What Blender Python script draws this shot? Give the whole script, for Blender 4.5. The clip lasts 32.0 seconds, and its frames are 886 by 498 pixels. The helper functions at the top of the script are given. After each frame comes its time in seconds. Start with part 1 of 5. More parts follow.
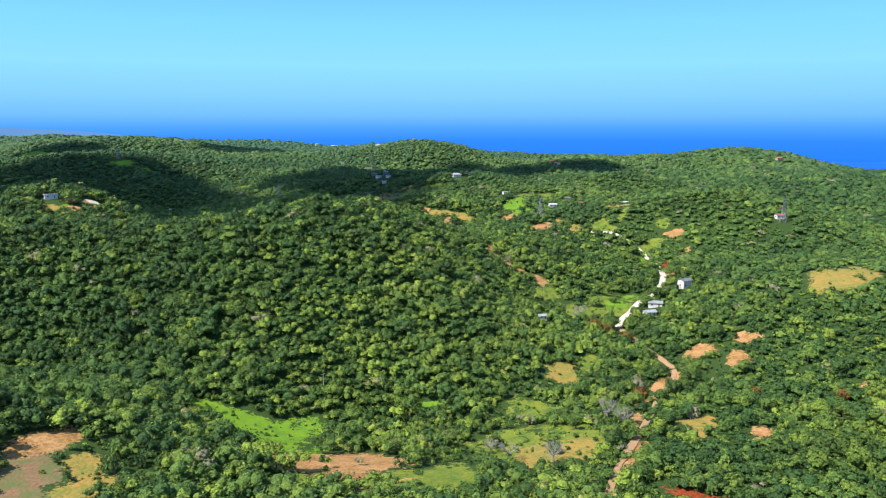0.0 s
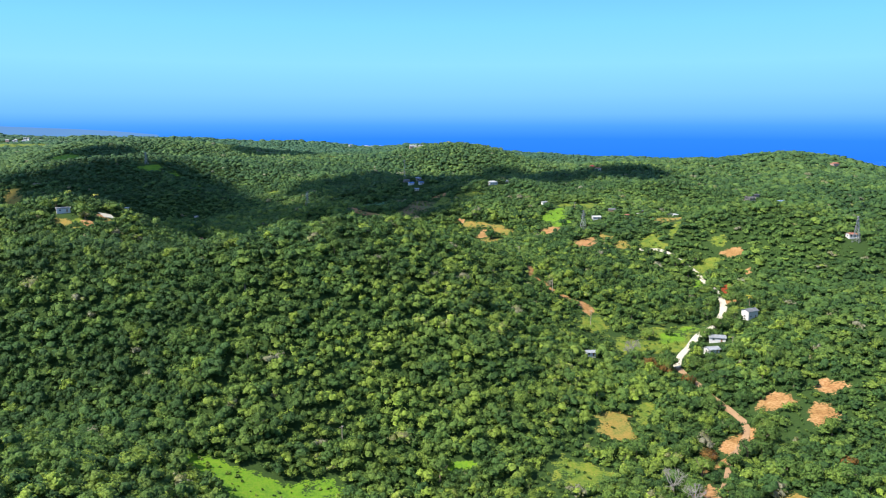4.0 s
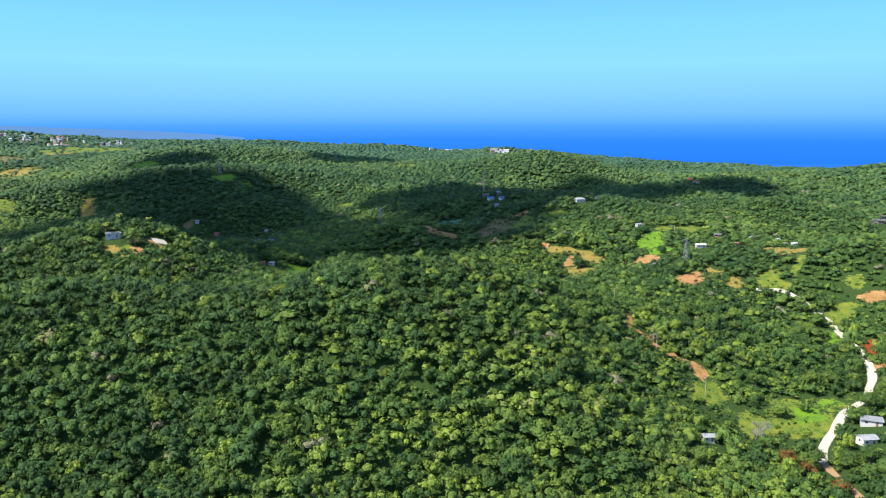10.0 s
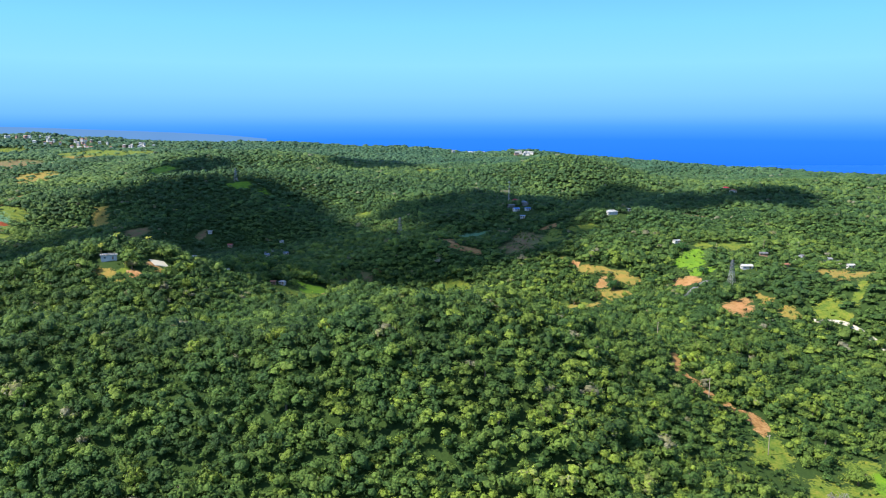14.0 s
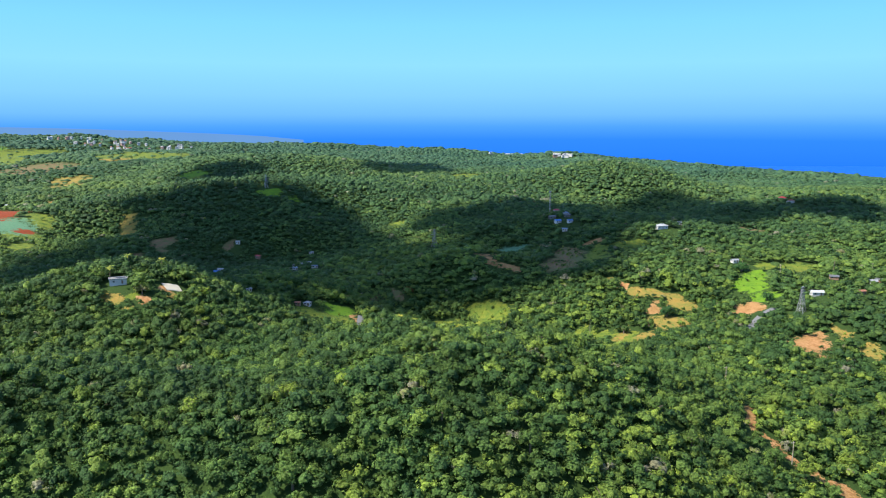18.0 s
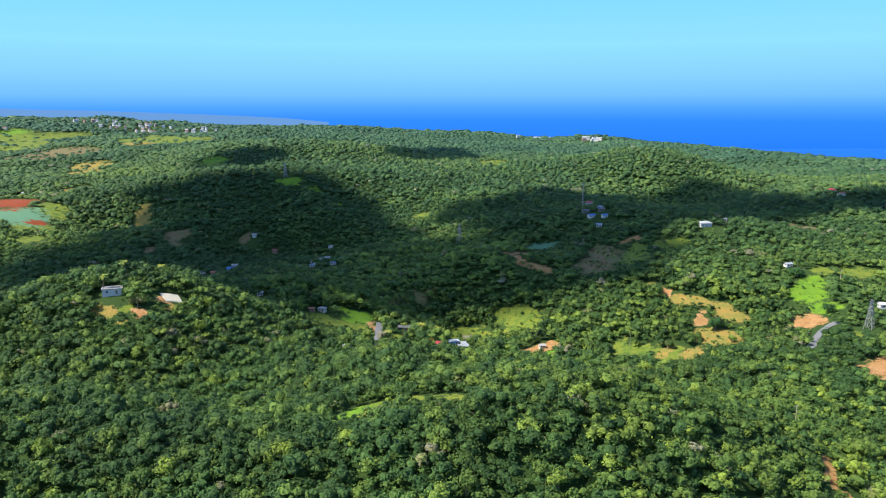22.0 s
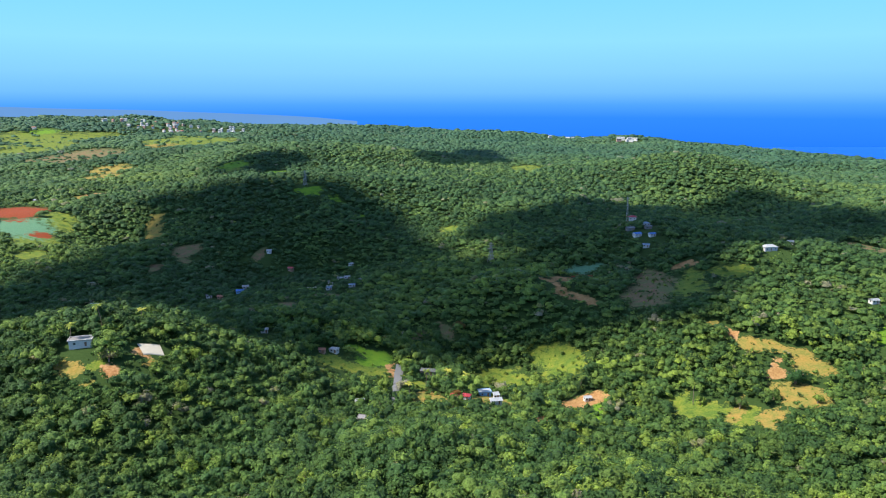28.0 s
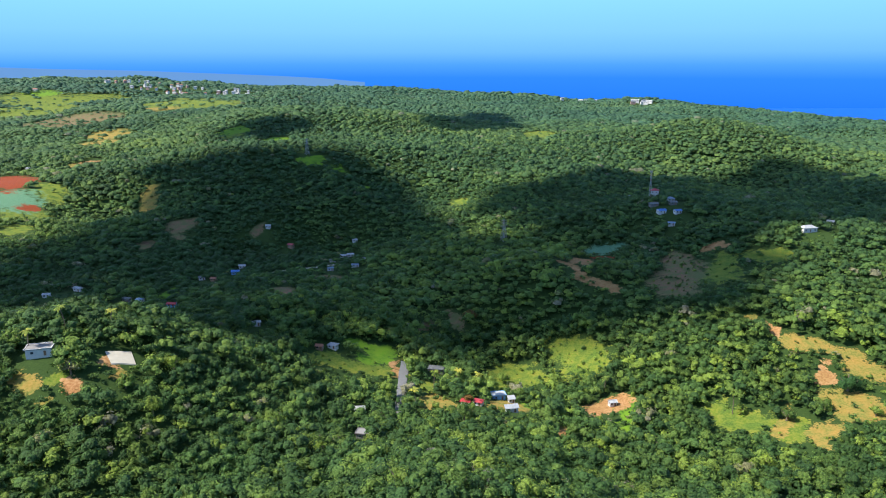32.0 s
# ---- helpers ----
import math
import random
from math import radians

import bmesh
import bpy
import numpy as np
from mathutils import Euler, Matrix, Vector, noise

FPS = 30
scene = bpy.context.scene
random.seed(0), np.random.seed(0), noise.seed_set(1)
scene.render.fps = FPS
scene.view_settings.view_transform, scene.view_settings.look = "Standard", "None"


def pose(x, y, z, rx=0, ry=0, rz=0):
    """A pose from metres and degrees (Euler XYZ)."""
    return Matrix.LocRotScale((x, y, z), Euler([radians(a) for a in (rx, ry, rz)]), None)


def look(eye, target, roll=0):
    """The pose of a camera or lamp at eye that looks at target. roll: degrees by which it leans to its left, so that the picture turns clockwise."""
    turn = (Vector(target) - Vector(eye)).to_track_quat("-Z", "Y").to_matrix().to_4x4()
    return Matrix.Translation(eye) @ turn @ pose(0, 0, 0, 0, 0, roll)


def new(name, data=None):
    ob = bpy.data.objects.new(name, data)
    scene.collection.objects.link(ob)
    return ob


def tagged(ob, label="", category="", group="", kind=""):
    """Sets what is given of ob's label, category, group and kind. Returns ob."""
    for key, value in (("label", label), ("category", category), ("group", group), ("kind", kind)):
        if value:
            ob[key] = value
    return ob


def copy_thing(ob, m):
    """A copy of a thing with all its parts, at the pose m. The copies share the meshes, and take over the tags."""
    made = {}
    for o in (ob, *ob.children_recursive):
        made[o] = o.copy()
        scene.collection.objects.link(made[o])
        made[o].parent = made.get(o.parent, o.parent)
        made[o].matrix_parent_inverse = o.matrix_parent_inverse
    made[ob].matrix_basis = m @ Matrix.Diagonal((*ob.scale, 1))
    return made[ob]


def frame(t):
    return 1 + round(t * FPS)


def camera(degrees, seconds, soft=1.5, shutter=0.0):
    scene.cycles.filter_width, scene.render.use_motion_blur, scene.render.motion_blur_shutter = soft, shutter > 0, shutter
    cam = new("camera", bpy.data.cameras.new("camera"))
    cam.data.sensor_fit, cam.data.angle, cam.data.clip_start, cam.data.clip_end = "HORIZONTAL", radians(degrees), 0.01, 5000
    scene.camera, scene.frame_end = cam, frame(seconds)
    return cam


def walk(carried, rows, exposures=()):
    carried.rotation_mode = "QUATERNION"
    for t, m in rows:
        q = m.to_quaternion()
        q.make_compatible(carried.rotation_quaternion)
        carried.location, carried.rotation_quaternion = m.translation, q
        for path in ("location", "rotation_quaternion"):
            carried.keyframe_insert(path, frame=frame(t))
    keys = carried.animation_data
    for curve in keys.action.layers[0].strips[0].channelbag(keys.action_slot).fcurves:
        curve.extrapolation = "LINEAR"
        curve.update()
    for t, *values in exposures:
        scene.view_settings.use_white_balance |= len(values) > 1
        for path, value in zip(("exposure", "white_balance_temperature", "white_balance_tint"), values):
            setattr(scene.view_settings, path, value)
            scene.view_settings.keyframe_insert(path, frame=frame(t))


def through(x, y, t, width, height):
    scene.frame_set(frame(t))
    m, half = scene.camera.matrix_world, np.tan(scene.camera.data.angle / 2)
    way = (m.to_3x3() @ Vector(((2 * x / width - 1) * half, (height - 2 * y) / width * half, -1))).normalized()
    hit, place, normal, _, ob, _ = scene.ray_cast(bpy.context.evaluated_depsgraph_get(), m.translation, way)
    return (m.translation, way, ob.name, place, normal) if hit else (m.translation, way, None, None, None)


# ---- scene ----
cam = camera(61.8, 32.0, soft=1.1)
PATH = [
    (0, pose(0.00, 0.00, 235.00, 80.59, 0, -0.01)),
    (0.5, pose(-0.15, 6.20, 236.01, 80.59, 0, 0.25)),
    (1, pose(-0.30, 12.40, 237.02, 80.59, 0, 0.50)),
    (1.5, pose(-0.46, 18.60, 238.02, 80.55, 0, 0.77)),
    (2, pose(-0.63, 24.80, 239.03, 80.55, 0, 1.08)),
    (2.5, pose(-0.80, 30.99, 240.05, 80.54, 0, 1.41)),
    (3, pose(-0.99, 37.19, 241.07, 80.52, 0, 1.76)),
    (3.5, pose(-1.19, 43.37, 242.09, 80.48, 0, 2.16)),
    (5.5, pose(-2.18, 68.05, 246.23, 80.56, 0, 4.29)),
    (6, pose(-2.51, 74.21, 247.27, 80.56, 0, 4.80)),
    (6.5, pose(-2.87, 80.35, 248.32, 80.55, 0, 5.32)),
    (7, pose(-3.28, 86.48, 249.37, 80.53, 0, 5.84)),
    (7.5, pose(-3.73, 92.61, 250.43, 80.53, 0, 6.34)),
    (8, pose(-4.24, 98.72, 251.48, 80.53, 0, 6.87)),
    (8.5, pose(-4.81, 104.82, 252.53, 80.52, 0, 7.40)),
    (9, pose(-5.44, 110.91, 253.59, 80.52, 0, 7.92)),
    (9.5, pose(-6.13, 116.99, 254.64, 80.53, 0, 8.40)),
    (10, pose(-6.87, 123.06, 255.69, 80.54, 0, 8.87)),
    (10.5, pose(-7.67, 129.11, 256.74, 80.55, 0, 9.32)),
    (11, pose(-8.52, 135.15, 257.79, 80.57, 0, 9.64)),
    (11.5, pose(-9.42, 141.19, 258.83, 80.58, 0, 9.81)),
    (12, pose(-10.37, 147.20, 259.88, 80.58, 0, 9.96)),
    (12.5, pose(-11.37, 153.21, 260.92, 80.58, 0, 10.13)),
    (13, pose(-12.41, 159.21, 261.95, 80.57, 0, 10.30)),
    (13.5, pose(-13.49, 165.20, 262.99, 80.56, 0, 10.46)),
    (14, pose(-14.60, 171.18, 264.02, 80.54, 0, 10.64)),
    (14.5, pose(-15.75, 177.16, 265.04, 80.54, 0, 10.88)),
    (16.5, pose(-20.59, 201.11, 269.07, 80.55, 0, 12.54)),
    (17, pose(-21.85, 207.11, 270.06, 80.52, 0, 12.97)),
    (17.5, pose(-23.13, 213.11, 271.04, 80.51, 0, 13.21)),
    (18, pose(-24.44, 219.11, 272.01, 80.52, 0, 13.46)),
    (18.5, pose(-25.77, 225.10, 272.96, 80.50, 0, 13.69)),
    (19, pose(-27.14, 231.09, 273.91, 80.49, 0, 13.93)),
    (19.5, pose(-28.54, 237.06, 274.85, 80.50, 0, 14.17)),
    (20, pose(-29.97, 243.02, 275.77, 80.50, 0, 14.44)),
    (20.5, pose(-31.45, 248.97, 276.68, 80.48, 0, 14.68)),
    (21, pose(-32.96, 254.90, 277.57, 80.07, 0, 14.93)),
    (21.5, pose(-34.51, 260.82, 278.46, 79.39, 0, 15.20)),
    (22, pose(-36.08, 266.73, 279.32, 79.09, 0, 15.47)),
    (22.5, pose(-37.68, 272.64, 280.17, 79.09, 0, 15.73)),
    (23, pose(-39.30, 278.55, 281.01, 79.08, 0, 15.99)),
    (23.5, pose(-40.94, 284.46, 281.82, 79.09, 0, 16.22)),
    (24, pose(-42.60, 290.38, 282.63, 79.10, 0, 16.45)),
    (24.5, pose(-44.26, 296.31, 283.41, 79.11, 0, 16.67)),
    (25, pose(-45.94, 302.24, 284.18, 79.12, 0, 16.89)),
    (25.5, pose(-47.64, 308.18, 284.93, 79.14, 0, 17.13)),
    (26, pose(-49.35, 314.12, 285.66, 79.15, 0, 17.33)),
    (26.5, pose(-51.10, 320.05, 286.38, 79.15, 0, 17.46)),
    (28.5, pose(-58.38, 343.68, 289.05, 78.52, 0, 17.86)),
    (29, pose(-60.29, 349.56, 289.67, 77.73, 0, 17.96)),
    (29.5, pose(-62.23, 355.42, 290.28, 77.09, 0, 18.03)),
    (30, pose(-64.19, 361.27, 290.88, 76.53, 0, 18.13)),
    (30.5, pose(-66.17, 367.11, 291.47, 76.08, 0, 18.23)),
    (31, pose(-68.17, 372.94, 292.05, 75.95, 0, 18.30)),
    (31.5, pose(-70.17, 378.78, 292.62, 75.93, 0, 18.37)),
    (32, pose(-72.19, 384.60, 293.20, 75.92, 0, 18.45)),
]
walk(cam, PATH)

# ---- light: clear sky, high sun from behind on the left, sea haze low on the horizon ----
SUN_EL, SUN_AZ = radians(51), radians(242)      # azimuth clockwise from +y
sun_dir = Vector((math.sin(SUN_AZ) * math.cos(SUN_EL), math.cos(SUN_AZ) * math.cos(SUN_EL), math.sin(SUN_EL)))
sun = new("sun", bpy.data.lights.new("sun", "SUN"))
scene.view_settings.exposure = 1.12
sun.data.energy, sun.data.angle, sun.data.color = 5.0, radians(0.6), (1.0, 0.94, 0.82)
sun.matrix_world = look(sun_dir * 2000, (0, 0, 0))

world = bpy.data.worlds.new("world")
scene.world = world
world.use_nodes = True
wn, wl = world.node_tree.nodes, world.node_tree.links
wn.clear()
sky = wn.new("ShaderNodeTexSky")
sky.sky_type, sky.sun_disc = "NISHITA", False
sky.sun_elevation, sky.sun_rotation = SUN_EL, SUN_AZ
sky.ozone_density, sky.dust_density = 4.0, 0.4
sky_bg = wn.new("ShaderNodeBackground")
sky_bg.inputs["Strength"].default_value = 0.15
wl.new(sky.outputs["Color"], sky_bg.inputs["Color"])
low_bg = wn.new("ShaderNodeBackground")
low_bg.inputs["Strength"].default_value = 0.722
geo = wn.new("ShaderNodeTexCoord")
sep = wn.new("ShaderNodeSeparateXYZ")
wl.new(geo.outputs["Generated"], sep.inputs["Vector"])
low = wn.new("ShaderNodeMapRange")              # from 3.4 degrees below the horizon to 11.5 above it
low.inputs["From Min"].default_value, low.inputs["From Max"].default_value = -0.06, 0.2
wl.new(sep.outputs["Z"], low.inputs["Value"])
ramp = wn.new("ShaderNodeValToRGB")
wl.new(low.outputs["Result"], ramp.inputs["Fac"])
stops = [(0.0, (0.012, 0.135, 0.70)), (0.16, (0.022, 0.175, 0.74)), (0.225, (0.055, 0.25, 0.78)), (0.285, (0.115, 0.345, 0.80)), (0.38, (0.16, 0.42, 0.80)),
         (0.53, (0.19, 0.49, 0.80)), (0.72, (0.155, 0.465, 0.78)), (1.0, (0.10, 0.35, 0.75))]
for n, (at, col) in enumerate(stops):
    el = ramp.color_ramp.elements[n] if n < 2 else ramp.color_ramp.elements.new(at)
    el.position, el.color = at, (*col, 1)
wl.new(ramp.outputs["Color"], low_bg.inputs["Color"])
up = wn.new("ShaderNodeMapRange")
up.interpolation_type = "SMOOTHSTEP"
up.inputs["From Min"].default_value, up.inputs["From Max"].default_value = 0.16, 0.4
wl.new(sep.outputs["Z"], up.inputs["Value"])
both = wn.new("ShaderNodeMixShader")
wl.new(up.outputs["Result"], both.inputs["Fac"])
wl.new(low_bg.outputs["Background"], both.inputs[1])
wl.new(sky_bg.outputs["Background"], both.inputs[2])
wl.new(both.outputs["Shader"], wn.new("ShaderNodeOutputWorld").inputs["Surface"])


# ---- materials ----
def mat(name, rough=0.8):
    m = bpy.data.materials.new(name)
    m.use_nodes = True
    n, l = m.node_tree.nodes, m.node_tree.links
    b = n["Principled BSDF"]
    b.inputs["Roughness"].default_value = rough
    return m, n, l, b


def noise_node(n, l, scale, detail=4, vec=None):
    t = n.new("ShaderNodeTexNoise")
    t.inputs["Scale"].default_value, t.inputs["Detail"].default_value = scale, detail
    if vec is None:
        g = n.new("ShaderNodeNewGeometry")
        vec = g.outputs["Position"]
    l.new(vec, t.inputs["Vector"])
    return t.outputs["Fac"]


def ramp_node(n, l, fac, cols):
    r = n.new("ShaderNodeValToRGB")
    l.new(fac, r.inputs["Fac"])
    for k, (at, col) in enumerate(cols):
        e = r.color_ramp.elements[k] if k < 2 else r.color_ramp.elements.new(at)
        e.position, e.color = at, (*col, 1)
    return r.outputs["Color"]


def mix_node(n, l, fac, a, b, mode="MIX"):
    m = n.new("ShaderNodeMix")
    m.data_type, m.blend_type = "RGBA", mode
    for sock, v in ((m.inputs[0], fac), (m.inputs[6], a), (m.inputs[7], b)):
        if isinstance(v, bpy.types.NodeSocket):
            l.new(v, sock)
        elif isinstance(v, tuple):
            sock.default_value = (*v, 1)
        else:
            sock.default_value = v
    return m.outputs[2]


def math_node(n, l, op, a, b=0.0, clamp=False):
    m = n.new("ShaderNodeMath")
    m.operation, m.use_clamp = op, clamp
    for sock, v in ((m.inputs[0], a), (m.inputs[1], b)):
        if isinstance(v, bpy.types.NodeSocket):
            l.new(v, sock)
        else:
            sock.default_value = v
    return m.outputs[0]


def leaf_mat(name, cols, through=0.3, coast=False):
    """Foliage: the tint of each tree picks its green, with lighter and darker sprays in it; coast adds painted haze."""
    m, n, l, b = mat(name, 0.7)
    a = n.new("ShaderNodeAttribute")
    a.attribute_name = "tint"
    col = ramp_node(n, l, a.outputs["Fac"], cols)
    g = n.new("ShaderNodeNewGeometry")
    spray = math_node(n, l, "MULTIPLY_ADD", g.outputs["Random Per Island"], 0.3)
    spray.node.inputs[2].default_value = 0.87
    broad = math_node(n, l, "MULTIPLY_ADD", noise_node(n, l, 0.03, 2), 0.9)
    broad.node.inputs[2].default_value = 0.55
    if coast:       # haze painted into the leaf colour: grey-green, stronger towards the coast
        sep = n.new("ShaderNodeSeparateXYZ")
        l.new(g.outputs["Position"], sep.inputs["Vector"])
        haze_fac = n.new("ShaderNodeMapRange")
        haze_fac.inputs["From Min"].default_value, haze_fac.inputs["From Max"].default_value = 800, 2600
        l.new(sep.outputs["Y"], haze_fac.inputs["Value"])
        col = mix_node(n, l, haze_fac.outputs["Result"], col, mix_node(n, l, 0.65, col, (0.036, 0.094, 0.064)))
    col = mix_node(n, l, 1.0, col, mix_node(n, l, 1.0, spray, broad, "MULTIPLY"), "MULTIPLY")
    tuft = math_node(n, l, "MULTIPLY_ADD", noise_node(n, l, 1.7, 5), 2.6)
    tuft.node.inputs[2].default_value = -0.25
    col = mix_node(n, l, 1.0, col, tuft, "MULTIPLY")
    l.new(col, b.inputs["Base Color"])
    b.inputs["Specular IOR Level"].default_value = 0.18
    b.inputs["Roughness"].default_value = 0.62
    bump = n.new("ShaderNodeBump")
    bump.inputs["Strength"].default_value, bump.inputs["Distance"].default_value = 1.0, 1.1
    l.new(noise_node(n, l, 1.2, 4), bump.inputs["Height"])
    l.new(bump.outputs["Normal"], b.inputs["Normal"])
    t = n.new("ShaderNodeBsdfTranslucent")
    l.new(col, t.inputs["Color"])
    mx = n.new("ShaderNodeMixShader")
    mx.inputs["Fac"].default_value = through
    l.new(b.outputs["BSDF"], mx.inputs[1])
    l.new(t.outputs["BSDF"], mx.inputs[2])
    l.new(mx.outputs["Shader"], n["Material Output"].inputs["Surface"])
    return m


GREENS = [(0, (0.033, 0.074, 0.020)), (0.22, (0.056, 0.109, 0.025)), (0.5, (0.103, 0.163, 0.031)), (0.7, (0.151, 0.214, 0.033)),
          (0.85, (0.198, 0.276, 0.037)), (0.93, (0.156, 0.156, 0.066)), (1, (0.189, 0.184, 0.122))]
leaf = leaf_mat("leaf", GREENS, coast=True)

ground_mat, n, l, b = mat("ground", 0.95)
fine, mid, big = noise_node(n, l, 0.9, 5), noise_node(n, l, 0.16, 4), noise_node(n, l, 0.035, 3)


def cover(name, gain=1.5):
    a = n.new("ShaderNodeAttribute")
    a.attribute_name = name
    wob = math_node(n, l, "MULTIPLY_ADD", mid, gain)
    wob.node.inputs[2].default_value = -gain * 0.5
    wob2 = math_node(n, l, "MULTIPLY_ADD", fine, 1.1)
    wob2.node.inputs[2].default_value = -0.55
    wob3 = math_node(n, l, "MULTIPLY_ADD", big, 1.1)
    wob3.node.inputs[2].default_value = -0.55
    inside = math_node(n, l, "MULTIPLY", a.outputs["Fac"], 3.0, True)
    rough = math_node(n, l, "ADD", math_node(n, l, "ADD", wob, wob2), wob3)
    s = math_node(n, l, "ADD", a.outputs["Fac"], math_node(n, l, "MULTIPLY", rough, inside))
    r = n.new("ShaderNodeMapRange")
    r.inputs["From Min"].default_value, r.inputs["From Max"].default_value = 0.42, 0.58
    l.new(s, r.inputs["Value"])
    return r.outputs["Result"]


# forest floor colour darkened to stand in for shaded undergrowth between crowns
col = mix_node(n, l, fine, (0.014, 0.030, 0.008), (0.034, 0.062, 0.014))
patch = ramp_node(n, l, mid, [(0.36, (0.0, 0.0, 0.0)), (0.62, (1.0, 1.0, 1.0))])
speck = ramp_node(n, l, fine, [(0.40, (0.0, 0.0, 0.0)), (0.60, (1.0, 1.0, 1.0))])
sweep = ramp_node(n, l, big, [(0.38, (0.0, 0.0, 0.0)), (0.62, (1.0, 1.0, 1.0))])
grass_c = mix_node(n, l, patch, mix_node(n, l, speck, (0.050, 0.088, 0.014), (0.078, 0.122, 0.020)), mix_node(n, l, speck, (0.088, 0.130, 0.013), (0.150, 0.150, 0.026)))
lush_c = mix_node(n, l, patch, mix_node(n, l, speck, (0.055, 0.120, 0.012), (0.080, 0.160, 0.015)), mix_node(n, l, speck, (0.085, 0.185, 0.010), (0.115, 0.18, 0.016)))
dry_c = mix_node(n, l, patch, mix_node(n, l, speck, (0.20, 0.135, 0.030), (0.25, 0.155, 0.044)), mix_node(n, l, speck, (0.105, 0.115, 0.025), (0.175, 0.145, 0.036)))
soil_c = mix_node(n, l, patch, mix_node(n, l, speck, (0.17, 0.075, 0.028), (0.27, 0.135, 0.052)), mix_node(n, l, speck, (0.25, 0.12, 0.048), (0.34, 0.20, 0.095)))
soil_c = mix_node(n, l, math_node(n, l, "MULTIPLY", sweep, 0.25), soil_c, (0.10, 0.10, 0.025))
red_c = mix_node(n, l, speck, (0.13, 0.024, 0.009), (0.19, 0.042, 0.013))
brown_c = mix_node(n, l, patch, mix_node(n, l, speck, (0.13, 0.075, 0.042), (0.17, 0.10, 0.06)), (0.085, 0.095, 0.035))
crop_c = mix_node(n, l, speck, (0.06, 0.135, 0.075), (0.09, 0.18, 0.105))
for key, c in (("grass", grass_c), ("lush", lush_c), ("dry", dry_c), ("brown", brown_c), ("crop", crop_c), ("soil", soil_c), ("red", red_c)):
    col = mix_node(n, l, cover(key), col, c)
l.new(col, b.inputs["Base Color"])
b.inputs["Specular IOR Level"].default_value = 0.1
bump = n.new("ShaderNodeBump")
bump.inputs["Strength"].default_value, bump.inputs["Distance"].default_value = 0.6, 0.5
l.new(fine, bump.inputs["Height"])
l.new(bump.outputs["Normal"], b.inputs["Normal"])

sea_mat, n, l, b = mat("sea", 0.75)
l.new(mix_node(n, l, noise_node(n, l, 0.002, 4), (0.0045, 0.069, 0.385), (0.0055, 0.077, 0.415)), b.inputs["Base Color"])
b.inputs["Specular IOR Level"].default_value = 0.05

# ---- terrain: rolling limestone hills, as a sum of rounded knolls and hollows ----
HILLS_NEAR = [(-260, 534, 80, 7.9), (-268, 870, 120, -30.7), (92, 222, 120, -20.7), (-70, 497, 55, 33.3), (-103, 761, 55, -16.9),
              (268, 678, 80, 32.8), (-367, 662, 55, 15.1), (-700, 1230, 120, 26.5), (-103, 299, 55, -12), (124, 486, 80, -19.1),
              (-169, 431, 55, 23.3), (-52, 1014, 120, 14.2), (-404, 1206, 80, -39.1), (-452, 870, 80, -5.5), (-235, 332, 55, -36.9),
              (-268, 431, 55, 38.1), (-400, 563, 55, 28.3), (-301, 629, 55, 34), (-136, 596, 55, 18.4), (124, 822, 80, 14.7),
              (260, 464, 55, 15.6), (-4, 464, 55, 13.3), (95, 596, 55, 12.8), (-301, 794, 55, 18.3)] + \
             [(-500, 1254, 80, 22.1), (-103, 1091, 55, 14.7), (236, 1446, 120, 11.4), (-235, 662, 55, -8), (-4, 332, 55, -25.2),
              (-70, 431, 55, 9.9), (29, 1025, 55, 10.1), (-301, 299, 55, 11), (-4, 860, 55, 15.1), (29, 761, 55, -6.1), (-103, 662, 55, 15),
              (194, 365, 55, -4.7), (293, 332, 55, 6.2), (260, 728, 55, 8.6)]
HILLS_FAR = [(-140, 1680, 700, 27.8), (-2660, 3360, 700, 67.2), (700, 3780, 700, -41.9), (-980, 3360, 700, 17.3), (730, 1260, 350, 25.3),
              (-1400, 2100, 700, 36), (-2000, 2940, 350, -9.3), (310, 3360, 350, 17), (600, 1680, 200, 37.7), (1540, 3780, 700, -60.5),
              (-120, 0, 200, -20), (-3500, 3360, 700, 51.5), (-1820, 4200, 700, 29.3), (-960, 960, 200, 17.9), (-120, 2160, 200, 21),
              (-110, 3570, 350, 19.2), (-960, 1440, 200, -11.2), (1960, 420, 700, 17.5), (-1160, 420, 350, 21.8), (-1370, 2520, 350, 27.3),
              (240, 2040, 200, -8), (700, 4620, 700, -29.8), (-960, 1800, 200, 17.5), (-360, 1560, 200, 14.6)]
KNOLLS = [(-35, 1690, 120, 50), (-60, 2250, 170, -38), (-750, 1640, 150, 44), (-1000, 2150, 200, -30), (190, 1330, 90, 18), (120, 1560, 90, -14), (-2000, 2700, 220, -22)]
SLOPES = [(-38, 277, 170, 21), (34, 1399, 110, -16.4), (-956, 1093, 170, -9.4), (-626, 937, 110, -14.2), (-494, 1267, 110, 11.9), (166, 1069, 110, 9.5),
          (-704, 1069, 60, -16.9), (-389, 1033, 45, -21.4), (-92, 655, 45, -20.5), (-380, 1237, 80, 10.8), (-11, 574, 45, 18.2), (205, 628, 45, -17.5),
          (-173, 277, 45, 17.5), (-200, 925, 60, 13), (-146, 358, 45, -17.2), (259, 1033, 45, 16.6), (-686, 1060, 45, -15.7), (-173, 817, 45, -15.4),
          (-65, 331, 45, -15.1), (-470, 979, 45, -14.6), (-173, 898, 45, 14), (-332, 805, 80, 7.7)]
